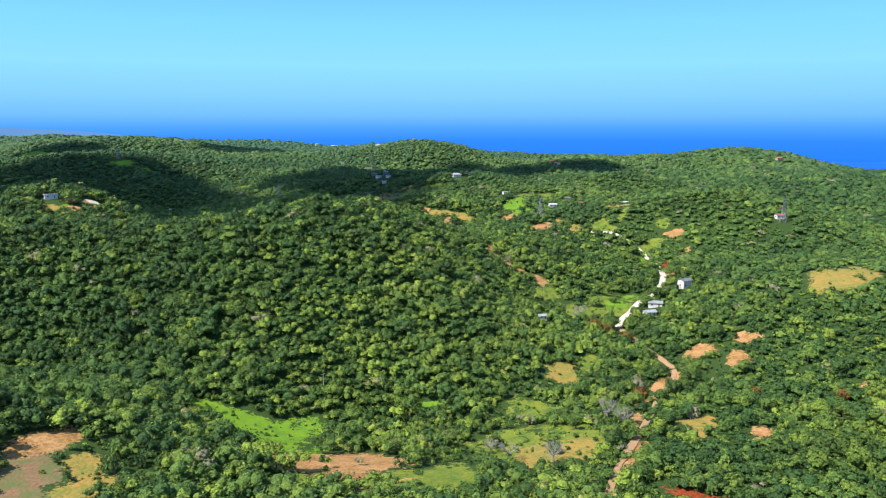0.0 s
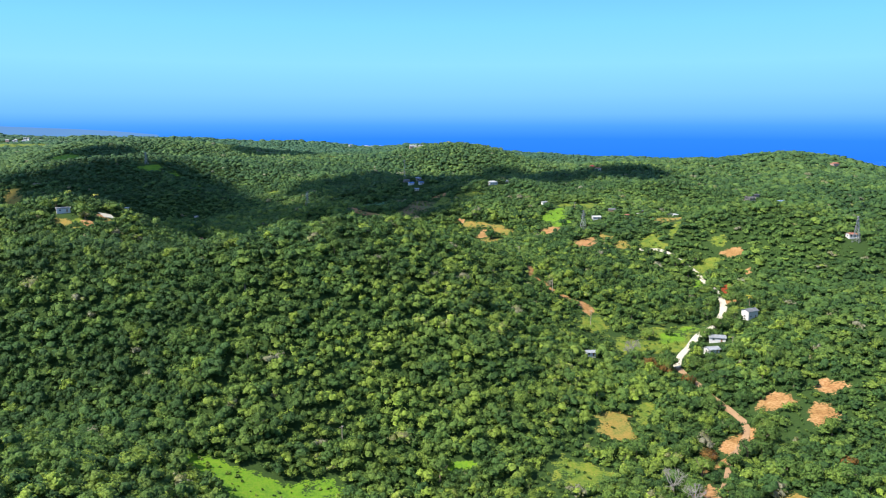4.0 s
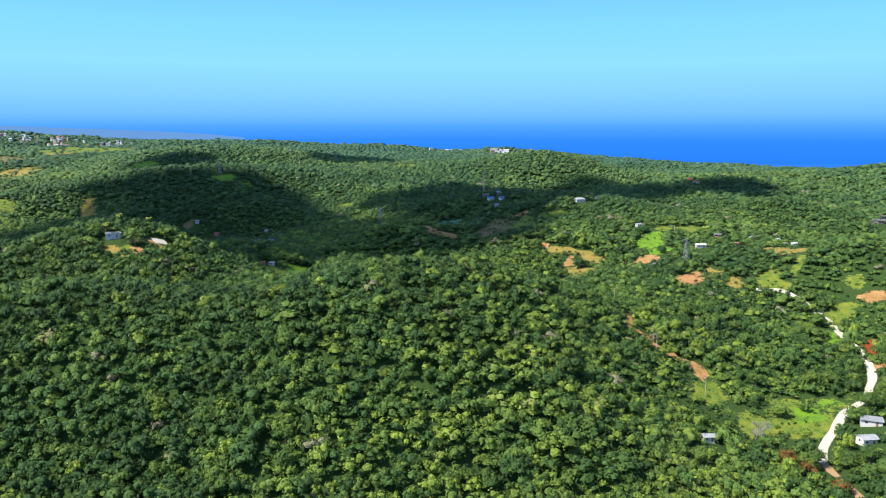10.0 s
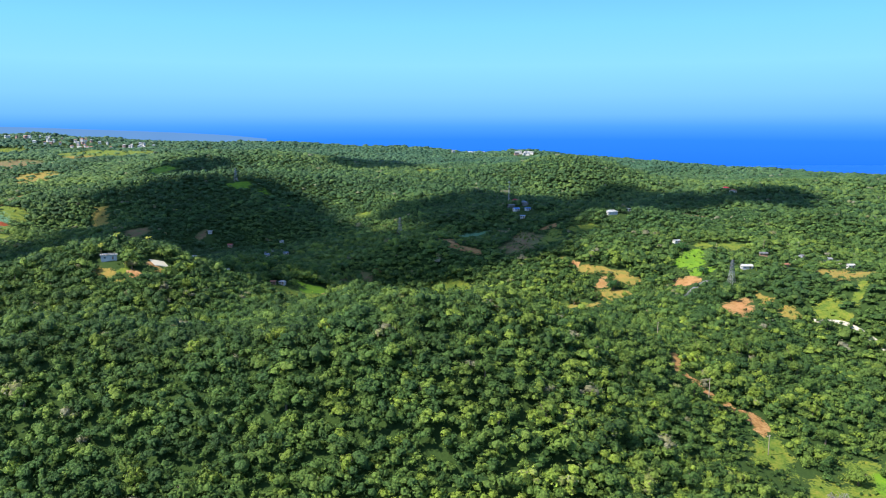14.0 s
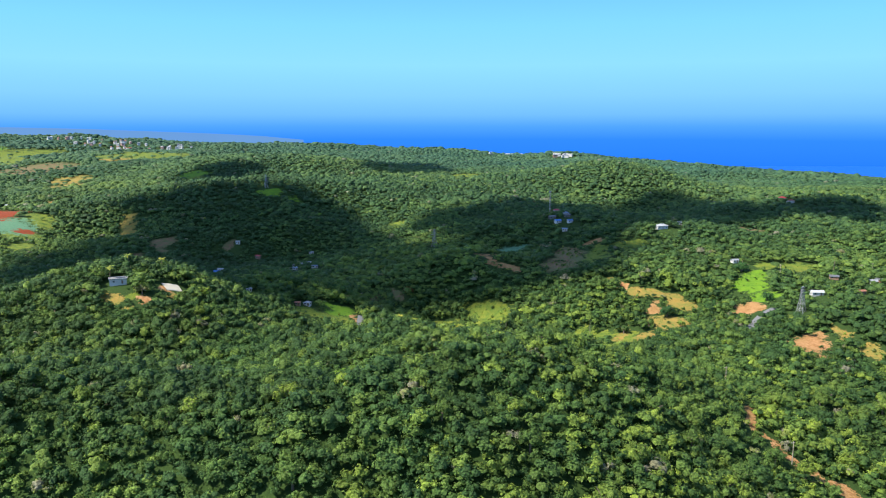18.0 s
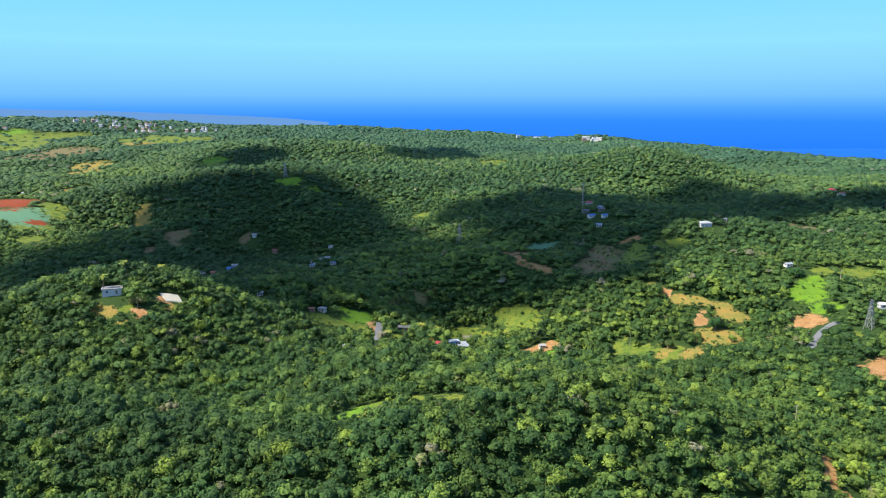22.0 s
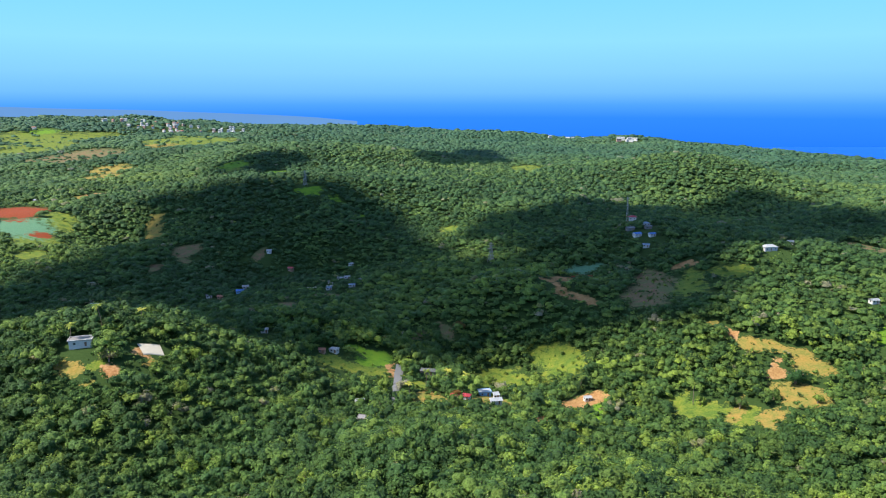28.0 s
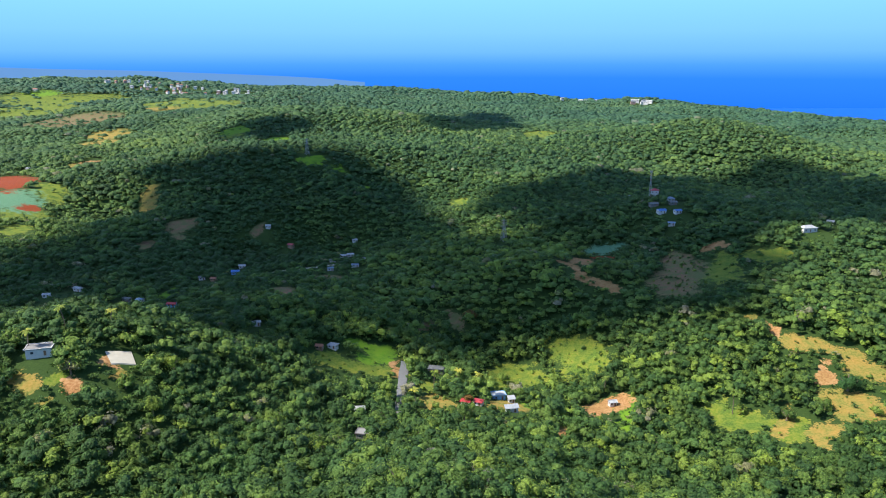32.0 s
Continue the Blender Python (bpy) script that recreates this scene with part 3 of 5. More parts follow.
def crowns(x, y, z, r, tall, tint, lobes, sprays, size, rng, calm=0.0):
    """Crowns of many leaf sprays on a few lobes each, with a dense core. Returns corners, quads and tints."""
    N = len(x)
    ph = rng.uniform(0, 2 * np.pi, (N, lobes))
    el = rng.uniform(-0.1, 1.0, (N, lobes))
    el[:, 0] = 1.2
    reach = rng.uniform(0.34, 0.62, (N, lobes))
    lr = rng.uniform(0.34, 0.52, (N, lobes)) * {1: 2.1, 2: 1.5, 3: 1.2}.get(lobes, 1.0)
    c = np.stack([np.cos(ph) * np.cos(el) * reach, np.sin(ph) * np.cos(el) * reach, np.sin(el) * reach], -1)
    pick = rng.integers(0, lobes, (N, sprays))
    rows = np.arange(N)[:, None]
    d = rng.normal(size=(N, sprays, 3))
    d += c[rows, pick] * 1.1
    d[..., 2] += 0.35
    d /= np.linalg.norm(d, axis=-1, keepdims=True)
    p = c[rows, pick] + d * lr[rows, pick][..., None] * rng.uniform(0.72, 1.15, (N, sprays, 1))
    out = p / (np.linalg.norm(p, axis=-1, keepdims=True) + 0.05)
    nrm = 0.75 * d + 0.55 * out + rng.normal(scale=0.24, size=d.shape)
    nrm[..., 2] += calm
    nrm /= np.linalg.norm(nrm, axis=-1, keepdims=True)
    ref = rng.normal(size=d.shape)
    t1 = np.cross(nrm, ref)
    t1 /= np.linalg.norm(t1, axis=-1, keepdims=True) + 1e-9
    t2 = np.cross(nrm, t1)
    sc = np.stack([r, r, tall], -1)[:, None, :]
    base = np.stack([x, y, z], -1)[:, None, :]
    ctr = base + p * sc
    s = (size * rng.uniform(0.6, 1.35, (N, sprays)) * (r / r.mean())[:, None] ** 0.5)[..., None]
    bend = nrm * s * -0.25
    q = np.stack([ctr - t1 * s + bend, ctr - t2 * s * 0.7, ctr + t1 * s + bend, ctr + t2 * s * 0.7], 2).reshape(-1, 3)
    faces = np.arange(len(q)).reshape(-1, 4)
    tq = np.repeat(np.clip(tint[:, None] + rng.normal(scale=0.05, size=(N, sprays)), 0, 1).reshape(-1), 4)
    # each lobe is a rounded mass of leaves: a top, a shoulder ring and a skirt ring
    a = np.linspace(0, 2 * np.pi, 6)[:-1]
    dome = np.concatenate([[[0, 0, 1.0]], np.stack([np.cos(a) * 0.78, np.sin(a) * 0.78, 0 * a + 0.55], -1), np.stack([np.cos(a + 0.6) * 0.95, np.sin(a + 0.6) * 0.95, 0 * a - 0.35], -1)])
    k = len(dome)
    wob = rng.uniform(0.7, 1.2, (N, lobes, k, 1))
    core = c[:, :, None, :] + dome[None, None] * wob * (lr * (0.66 if lobes > 2 else 0.76 if lobes > 1 else 0.9))[:, :, None, None]
    core = (base[:, :, None, :] + core * sc[:, :, None, :]).reshape(-1, 3)
    tri = []
    for i in range(5):
        j = (i + 1) % 5
        tri += [(0, 1 + i, 1 + j), (1 + i, 6 + i, 1 + j), (1 + j, 6 + i, 6 + j)]
    core_f = (np.array(tri)[None] + (np.arange(N * lobes) * k)[:, None, None]).reshape(-1, 3)
    tc = np.clip(tint[:, None] + rng.normal(scale=0.035, size=(N, lobes)), 0, 1)
    return q, faces, tq, core, core_f, np.repeat(tc.reshape(-1), k)


# ---- materials of built things ----


def plain(name, c, rough=0.8, metal=0.0, vary=0.25, scale=1.2, stripe=0.0):
    m, n, l, b = mat(name, rough)
    f = noise_node(n, l, scale, 5)
    g = noise_node(n, l, scale * 0.2, 3)
    lo, hi = tuple(v * (1 - vary) for v in c), tuple(min(1, v * (1 + vary * 0.6)) for v in c)
    col = mix_node(n, l, f, lo, hi)
    col = mix_node(n, l, math_node(n, l, "MULTIPLY", g, 0.45), col, tuple(v * 0.6 for v in c))
    l.new(col, b.inputs["Base Color"])
    b.inputs["Metallic"].default_value = metal
    if stripe:
        t = n.new("ShaderNodeTexCoord")
        w = n.new("ShaderNodeTexWave")
        w.inputs["Scale"].default_value = stripe
        l.new(t.outputs["Object"], w.inputs["Vector"])
        k = n.new("ShaderNodeBump")
        k.inputs["Distance"].default_value = 0.05
        l.new(w.outputs["Fac"], k.inputs["Height"])
        l.new(k.outputs["Normal"], b.inputs["Normal"])
    return m


WALLS = {"white": plain("white_plaster", (0.55, 0.53, 0.52)), "blue": plain("blue_plaster", (0.16, 0.36, 0.62)), "concrete": plain("bare_block", (0.16, 0.15, 0.145)),
         "brown": plain("board_wall", (0.28, 0.17, 0.11)), "pink": plain("pink_plaster", (0.36, 0.23, 0.20))}
ROOFS = {"zinc": plain("zinc_roof", (0.33, 0.34, 0.355), 0.45, 0.25, 0.2, 0.8, 2.5), "grey": plain("weathered_zinc", (0.14, 0.145, 0.155), 0.6, 0.3, 0.35, 0.8, 2.5),
         "red": plain("red_roof", (0.34, 0.025, 0.032), 0.5, 0.0, 0.2, 0.8, 2.5), "rust": plain("rusty_roof", (0.30, 0.12, 0.07), 0.7, 0.1, 0.4, 0.8, 2.5),
         "blue": plain("blue_roof", (0.04, 0.16, 0.48), 0.5, 0.0, 0.2, 0.8, 2.5), "bluezinc": plain("pale_blue_roof", (0.19, 0.26, 0.36), 0.5, 0.2, 0.2, 0.8, 2.5),
         "white": plain("white_roof", (0.38, 0.38, 0.375), 0.6), "concrete": plain("concrete_roof", (0.19, 0.18, 0.175), 0.9, 0.0, 0.3)}
ROOF_WORD = {"zinc": "bright zinc", "grey": "weathered grey zinc", "red": "red", "rust": "rusty", "blue": "blue", "bluezinc": "pale blue zinc", "white": "white", "concrete": "flat concrete"}
WALL_WORD = {"white": "white", "blue": "blue", "concrete": "bare concrete", "brown": "brown board", "pink": "pale pink"}
trim_mat = plain("white_trim", (0.38, 0.375, 0.36), 0.6)
door_mat = plain("door_paint", (0.20, 0.10, 0.06), 0.5)
tank_mat = plain("black_tank", (0.03, 0.03, 0.035), 0.4)
steel = plain("galvanised_steel", (0.26, 0.265, 0.28), 0.5, 0.6, 0.2)
pole_mat = plain("weathered_pole", (0.33, 0.28, 0.22), 0.9)
bark = plain("bark", (0.17, 0.13, 0.095), 0.95, 0, 0.35, 3)
pale_bark = plain("bleached_wood", (0.21, 0.195, 0.175), 0.9, 0, 0.3, 3)
marl = plain("white_marl", (0.42, 0.38, 0.30), 0.95, 0, 0.25, 0.5)
dirt = plain("dirt_track_soil", (0.27, 0.165, 0.085), 0.95, 0, 0.35, 0.5)
asphalt = plain("worn_asphalt", (0.13, 0.13, 0.135), 0.9, 0, 0.3, 0.6)
glass, n, l, b = mat("window_glass", 0.08)
b.inputs["Base Color"].default_value = (0.03, 0.04, 0.05, 1)


def part(name, bm, material, parent, label=""):
    me = bpy.data.meshes.new(name)
    bm.to_mesh(me)
    bm.free()
    me.materials.append(material)
    ob = new(name, me)
    ob.parent = parent
    return tagged(ob, label) if label else ob


def box(bm, x0, x1, y0, y1, z0, z1):
    v = [bm.verts.new(p) for p in ((x0, y0, z0), (x1, y0, z0), (x1, y1, z0), (x0, y1, z0), (x0, y0, z1), (x1, y0, z1), (x1, y1, z1), (x0, y1, z1))]
    for f in ((3, 2, 1, 0), (4, 5, 6, 7), (0, 1, 5, 4), (1, 2, 6, 5), (2, 3, 7, 6), (3, 0, 4, 7)):
        bm.faces.new([v[k] for k in f])


def rod(bm, a, b, r0, r1=None, sides=6):
    """A straight tapered member from a to b."""
    a, b, r1 = Vector(a), Vector(b), r0 if r1 is None else r1
    q = (b - a).to_track_quat("Z", "Y").to_matrix()
    rings = []
    for p, r in ((a, r0), (b, r1)):
        rings.append([bm.verts.new(p + q @ Vector((math.cos(t) * r, math.sin(t) * r, 0))) for t in (2 * math.pi * k / sides for k in range(sides))])
    for k in range(sides):
        m = (k + 1) % sides
        bm.faces.new((rings[0][k], rings[0][m], rings[1][m], rings[1][k]))
    bm.faces.new(rings[1])
    bm.faces.new(rings[0][::-1])


def bent_rod(bm, pts, radii, sides=6):
    """One member that runs through several points, with its own thickness at each."""
    rings = []
    for k, (p, r) in enumerate(zip(pts, radii)):
        d = Vector(pts[min(k + 1, len(pts) - 1)]) - Vector(pts[max(k - 1, 0)])
        q = d.to_track_quat("Z", "Y").to_matrix()
        rings.append([bm.verts.new(Vector(p) + q @ Vector((math.cos(t) * r, math.sin(t) * r, 0))) for t in (2 * math.pi * m / sides for m in range(sides))])
    for a, b in zip(rings[:-1], rings[1:]):
        for k in range(sides):
            m = (k + 1) % sides
            bm.faces.new((a[k], a[m], b[m], b[k]))
    bm.faces.new(rings[0][::-1])
    bm.faces.new(rings[-1])


def slab(bm, top, thick):
    """A roof plane of the given thickness under its upper corners."""
    up = [bm.verts.new(p) for p in top]
    dn = [bm.verts.new(Vector(p) - Vector((0, 0, thick))) for p in top]
    bm.faces.new(up)
    bm.faces.new(dn[::-1])
    for k in range(len(up)):
        m = (k + 1) % len(up)
        bm.faces.new((up[m], up[k], dn[k], dn[m]))


# ---- roads ----


def road(name, pts, width, material, label):
    """A low cambered strip laid on the ground along its line."""
    p = [np.array(q, float) for q in pts]
    line = []
    for k in range(len(p) - 1):
        a, b, c, d = p[max(k - 1, 0)], p[k], p[k + 1], p[min(k + 2, len(p) - 1)]
        for t in np.linspace(0, 1, 8, endpoint=False):
            line.append(0.5 * (2 * b + (c - a) * t + (2 * a - 5 * b + 4 * c - d) * t * t + (3 * b - a - 3 * c + d) * t ** 3))
    line.append(p[-1])
    line = np.array(line)
    tan = np.gradient(line, axis=0)
    tan /= np.linalg.norm(tan, axis=1, keepdims=True) + 1e-9
    side = np.stack([tan[:, 1], -tan[:, 0]], -1)
    rows, half = [], width / 2
    wob = value_noise(line[:, 0], line[:, 1], 9, 31) * 0.9
    for off, lift in ((-1.12, -0.3), (-1.0, 0.35), (-0.4, 0.42), (0.4, 0.42), (1.0, 0.35), (1.12, -0.3)):
        q = line + side * (off * (half + wob))[:, None]
        rows.append(np.column_stack([q, height(q[:, 0], q[:, 1]) + lift]))
    n = len(line)
    v = np.concatenate(rows)
    f = [(a * n + k, a * n + k + 1, (a + 1) * n + k + 1, (a + 1) * n + k) for a in range(5) for k in range(n - 1)]
    return tagged(link_mesh(name, v, f, material), label, "road", kind="structure")


road("road_track", TRACK, 2.8, dirt, "rutted pale dirt track between trees")
road("road_marl", MARL, 4.1, marl, "bright white marl road winding past houses")
road("road_lane", LANE, 4.5, asphalt, "grey asphalt lane bending under the pylon")
road("road_valley", VALLEY_ROAD, 5.0, asphalt, "dark asphalt road through the valley")
road("road_yard", YARD, 8.5, marl, "pale marl pad beside the hilltop house")
road("road_village", VILLAGE_ROAD, 3.6, marl, "pale road through the shaded village")

# ---- houses ----


def wall(bm, a, b, axis, at, z1, holes, out):
    """A wall 0.2 m thick from a to b along an axis, with its openings left free."""
    def piece(s0, s1, z0, ztop):
        if s1 - s0 < 0.02 or ztop - z0 < 0.02:
            return
        t0, t1 = sorted((at, at - out * 0.2))
        if axis == "x":
            box(bm, s0, s1, t0, t1, z0, ztop)
        else:
            box(bm, t0, t1, s0, s1, z0, ztop)
    s = a
    for s0, s1, z0, ztop in sorted(holes):
        piece(s, s0, -1.2, z1)
        piece(s0, s1, -1.2, z0)
        piece(s0, s1, ztop, z1)
        s = s1
    piece(s, b, -1.2, z1)


def house(x, y, w, d, h, turn, roof, wall_c, roof_c, front=9):
    """A small house: walls with real openings, door, windows, roof; its front looks along its own -y."""
    hw, hd = w / 2, d / 2
    r = radians(turn)
    cs = [(x + px * math.cos(r) - py * math.sin(r), y + px * math.sin(r) + py * math.cos(r)) for px in (-hw, hw) for py in (-hd, hd)]
    z = float(np.mean([height(*c) for c in cs])) + 0.2
    fx, fy = math.sin(r), -math.cos(r)
    front *= 0.6
    CLEAR["bare"].append((x + fx * front, y + fy * front, hw + 2.0, hd + front + 1, r))
    HOUSES.append((x, y, hw + 0.8, hd + 0.8, r))
    root = new("house")
    root.empty_display_size = 1
    root.matrix_world = pose(x, y, z, 0, 0, turn)
    shape = {"gable": "gabled", "hip": "hipped", "shed": "lean-to", "flat": "flat"}[roof]
    words = f"{WALL_WORD[wall_c]} {'two-storey' if 5 < h < 8 else 'tall' if h >= 8 else 'single-storey'} house with {shape} {ROOF_WORD[roof_c].replace('flat ', '')} roof"
    tagged(root, words, "house", "houses of the valley")
    wm, rm = WALLS[wall_c], ROOFS[roof_c]
    floors = 2 if 5 < h < 8 else 3 if h >= 8 else 1
    fh = h / floors
    holes = {"f": [], "b": [], "l": [], "r": []}
    n_front = max(2, int(w / 3.2))
    wins = []
    for fl in range(floors):
        for k in range(n_front):
            c = -hw + w * (k + 0.5) / n_front
            if fl == 0 and k == n_front // 2:
                holes["f"].append((c - 0.5, c + 0.5, 0.0, 2.1))
            else:
                wins.append(("f", c, fl * fh + 0.95, 1.2, min(1.1, fh - 1.3)))
        for s in "lr":
            wins.append((s, 0.0, fl * fh + 0.95, 1.2, min(1.1, fh - 1.3)))
    for s, c, z0, ww, wh in wins:
        holes[s].append((c - ww / 2, c + ww / 2, z0, z0 + wh))

    def side_wall(s):
        bm = bmesh.new()
        for fl in range(floors):
            lo, hi = (0 if fl == 0 else fl * fh), (fl + 1) * fh
            sub = [q for q in holes[s] if lo <= q[2] < hi]
            tmp = bmesh.new()
            if s in "fb":
                wall(tmp, -hw, hw, "x", -hd if s == "f" else hd, hi, sub, -1 if s == "f" else 1)
            else:
                wall(tmp, -hd + 0.2, hd - 0.2, "y", -hw if s == "l" else hw, hi, sub, -1 if s == "l" else 1)
            for v in tmp.verts:
                if v.co.z < lo and fl:
                    v.co.z = lo
            me = bpy.data.meshes.new("tmp")
            tmp.to_mesh(me)
            tmp.free()
            bm.from_mesh(me)
            bpy.data.meshes.remove(me)
        return part("wall", bm, wm, root)

    walls = {s: side_wall(s) for s in "fblr"}
    for a, b, z0, z1 in holes["f"]:
        if z0 == 0.0:
            bm = bmesh.new()
            box(bm, a, b, -hd + 0.05, -hd + 0.12, 0, z1)
            part("door", bm, door_mat, root, "dark painted door")
    for s, c, z0, ww, wh in wins:
        bm, pm = bmesh.new(), bmesh.new()
        if s == "f":
            for a, b, p, q in ((c - ww / 2, c + ww / 2, z0, z0 + 0.08), (c - ww / 2, c + ww / 2, z0 + wh - 0.08, z0 + wh), (c - ww / 2, c - ww / 2 + 0.08, z0 + 0.08, z0 + wh - 0.08), (c + ww / 2 - 0.08, c + ww / 2, z0 + 0.08, z0 + wh - 0.08)):
                box(bm, a, b, -hd - 0.03, -hd + 0.1, p, q)
            box(pm, c - ww / 2 + 0.06, c + ww / 2 - 0.06, -hd + 0.04, -hd + 0.07, z0 + 0.06, z0 + wh - 0.06)
        else:
            g = -1 if s == "l" else 1
            t0, t1 = sorted((g * (hw + 0.03), g * (hw - 0.1)))
            for a, b, p, q in ((c - ww / 2, c + ww / 2, z0, z0 + 0.08), (c - ww / 2, c + ww / 2, z0 + wh - 0.08, z0 + wh), (c - ww / 2, c - ww / 2 + 0.08, z0 + 0.08, z0 + wh - 0.08), (c + ww / 2 - 0.08, c + ww / 2, z0 + 0.08, z0 + wh - 0.08)):
                box(bm, t0, t1, a, b, p, q)
            u0, u1 = sorted((g * (hw - 0.04), g * (hw - 0.07)))
            box(pm, u0, u1, c - ww / 2 + 0.06, c + ww / 2 - 0.06, z0 + 0.06, z0 + wh - 0.06)
        f = part("window", bm, trim_mat, root)
        part("pane", pm, glass, f)
    o = 0.55
    if roof == "flat":
        bm = bmesh.new()
        box(bm, -hw - 0.5, hw + 0.5, -hd - 0.5, hd + 0.5, h, h + 0.2)
        part("roof", bm, rm, root)
        bm = bmesh.new()
        for q in ((-hw - 0.5, hw + 0.5, -hd - 0.5, -hd - 0.32), (-hw - 0.5, hw + 0.5, hd + 0.32, hd + 0.5), (-hw - 0.5, -hw - 0.32, -hd - 0.32, hd + 0.32), (hw + 0.32, hw + 0.5, -hd - 0.32, hd + 0.32)):
            box(bm, *q, h + 0.2, h + 0.45)
        part("parapet", bm, wm, root)
        if w > 12:
            bm = bmesh.new()
            rod(bm, (hw * 0.3, 0, h + 0.2), (hw * 0.3, 0, h + 1.5), 0.6, 0.55, 12)
            rod(bm, (hw * 0.3, 0, h + 1.5), (hw * 0.3, 0, h + 1.75), 0.55, 0.18, 12)
            part("water_tank", bm, tank_mat, root, "black plastic water tank")
            bm = bmesh.new()
            box(bm, -hw + 0.6, -hw + 3.0, hd - 3.2, hd - 0.6, h + 0.2, h + 1.7)
            part("roof_room", bm, wm, root)
            for px in (-hw * 0.15, hw * 0.35, hw - 0.6):
                bm = bmesh.new()
                rod(bm, (px, -hd - 1.6, -0.8), (px, -hd - 1.6, min(fh, 3.0)), 0.12, 0.12, 8)
                part("veranda_post", bm, trim_mat, root)
            bm = bmesh.new()
            box(bm, -hw * 0.2, hw, -hd - 1.8, -hd - 0.51, min(fh, 3.0), min(fh, 3.0) + 0.16)
            part("porch_roof", bm, rm, root)
    elif roof == "shed":
        bm = bmesh.new()
        slab(bm, [(-hw - o, -hd - o, h + 0.05), (hw + o, -hd - o, h + 0.05), (hw + o, hd + o, h + 0.9), (-hw - o, hd + o, h + 0.9)], 0.1)
        part("roof", bm, rm, root)
    elif roof == "gable":
        rise = hd * 0.42
        for g in (-1, 1):
            bm = bmesh.new()
            e = [(-hw - o, g * (hd + o), h - 0.12), (hw + o, g * (hd + o), h - 0.12), (hw + o, 0, h + rise), (-hw - o, 0, h + rise)]
            slab(bm, e if g < 0 else e[::-1], 0.1)
            part("roof", bm, rm, root)
        for g in (-1, 1):
            bm = bmesh.new()
            t = [(g * hw, -hd, h), (g * hw, hd, h), (g * hw, 0, h + rise - 0.1)]
            a = [bm.verts.new(p) for p in t]
            c = [bm.verts.new((p[0] - g * 0.2, p[1], p[2])) for p in t]
            bm.faces.new(a if g > 0 else a[::-1])
            bm.faces.new(c[::-1] if g > 0 else c)
            for k in range(3):
                bm.faces.new((a[k], c[k], c[(k + 1) % 3], a[(k + 1) % 3]))
            part("gable", bm, wm, root)
        bm = bmesh.new()
        rod(bm, (-hw - o, 0, h + rise + 0.01), (hw + o, 0, h + rise + 0.01), 0.09, 0.09, 6)
        part("ridge", bm, rm, root)
    else:
        rise, k = hd * 0.55, max(0.2, hw - hd)
        L, H0, H1 = (hw + o, hd + o), h - 0.1, h + rise
        for pts in ([(-L[0], -L[1], H0), (L[0], -L[1], H0), (k, 0, H1), (-k, 0, H1)], [(L[0], L[1], H0), (-L[0], L[1], H0), (-k, 0, H1), (k, 0, H1)],
                    [(L[0], -L[1], H0), (L[0], L[1], H0), (k, 0, H1)], [(-L[0], L[1], H0), (-L[0], -L[1], H0), (-k, 0, H1)]):
            bm = bmesh.new()
            slab(bm, pts, 0.1)
            part("roof", bm, rm, root)
    return root


house(-320, 603, 9.6, 6.2, 2.9, 34, "flat", "white", "concrete", 12)
house(63, 455, 5.1, 3.8, 2.4, 12, "gable", "white", "zinc")
house(142, 482, 9.0, 3.8, 2.6, -13, "shed", "white", "zinc", 9)
house(133, 463, 7.0, 5.1, 2.8, 17, "gable", "white", "zinc")
house(171, 512, 8.3, 5.8, 4.9, 29, "gable", "white", "grey", 10)
house(-102, 766, 3.8, 3.2, 2.4, 28, "gable", "white", "zinc")
house(-173, 724, 4.5, 3.8, 2.4, 8, "hip", "white", "red")
house(-167, 727, 4.5, 3.8, 2.4, -4, "hip", "white", "red")
house(-162, 750, 7.0, 4.5, 2.8, 28, "flat", "blue", "white")
house(-154, 747, 3.2, 2.6, 2.4, 29, "shed", "white", "zinc")
house(-149, 726, 6.4, 2.6, 2.4, 29, "shed", "white", "zinc")
house(-206, 773, 9.0, 5.1, 2.6, 8, "gable", "concrete", "grey", 9)
house(-218, 691, 4.5, 3.8, 2.4, 28, "gable", "white", "zinc", 2)
house(-202, 662, 7.0, 4.5, 2.8, 9, "flat", "concrete", "concrete", 2)
house(-262, 750, 5.1, 3.8, 2.4, -0, "hip", "white", "zinc", 10)
house(-267, 743, 3.8, 3.2, 2.4, 10, "gable", "brown", "rust", 10)
house(-433, 733, 5.3, 3.7, 2.4, -0, "gable", "white", "red", 12)
house(-441, 799, 4.7, 3.7, 2.4, -6, "gable", "white", "bluezinc", 13)
house(-408, 792, 5.8, 3.7, 2.4, 16, "gable", "blue", "red", 13)
house(-451, 797, 5.3, 3.7, 2.4, 6, "gable", "concrete", "grey", 13)
house(-504, 777, 4.7, 3.7, 2.4, 28, "gable", "white", "zinc", 13)
house(-502, 804, 6.3, 3.7, 2.6, -0, "gable", "white", "zinc", 14)
house(-433, 906, 6.3, 4.2, 3.0, 23, "gable", "blue", "blue", 15)
house(-447, 937, 5.8, 4.2, 2.6, 30, "gable", "white", "zinc", 15)
house(-445, 876, 4.7, 3.7, 2.4, 40, "gable", "white", "grey", 14)
house(-431, 873, 4.7, 3.7, 2.4, 4, "gable", "brown", "rust", 14)
house(-360, 939, 4.7, 3.7, 2.4, 39, "gable", "white", "bluezinc", 15)
house(-381, 985, 4.2, 3.2, 2.4, -0, "gable", "white", "grey", 15)
house(-387, 1020, 5.3, 3.7, 2.4, 16, "gable", "white", "zinc", 15)
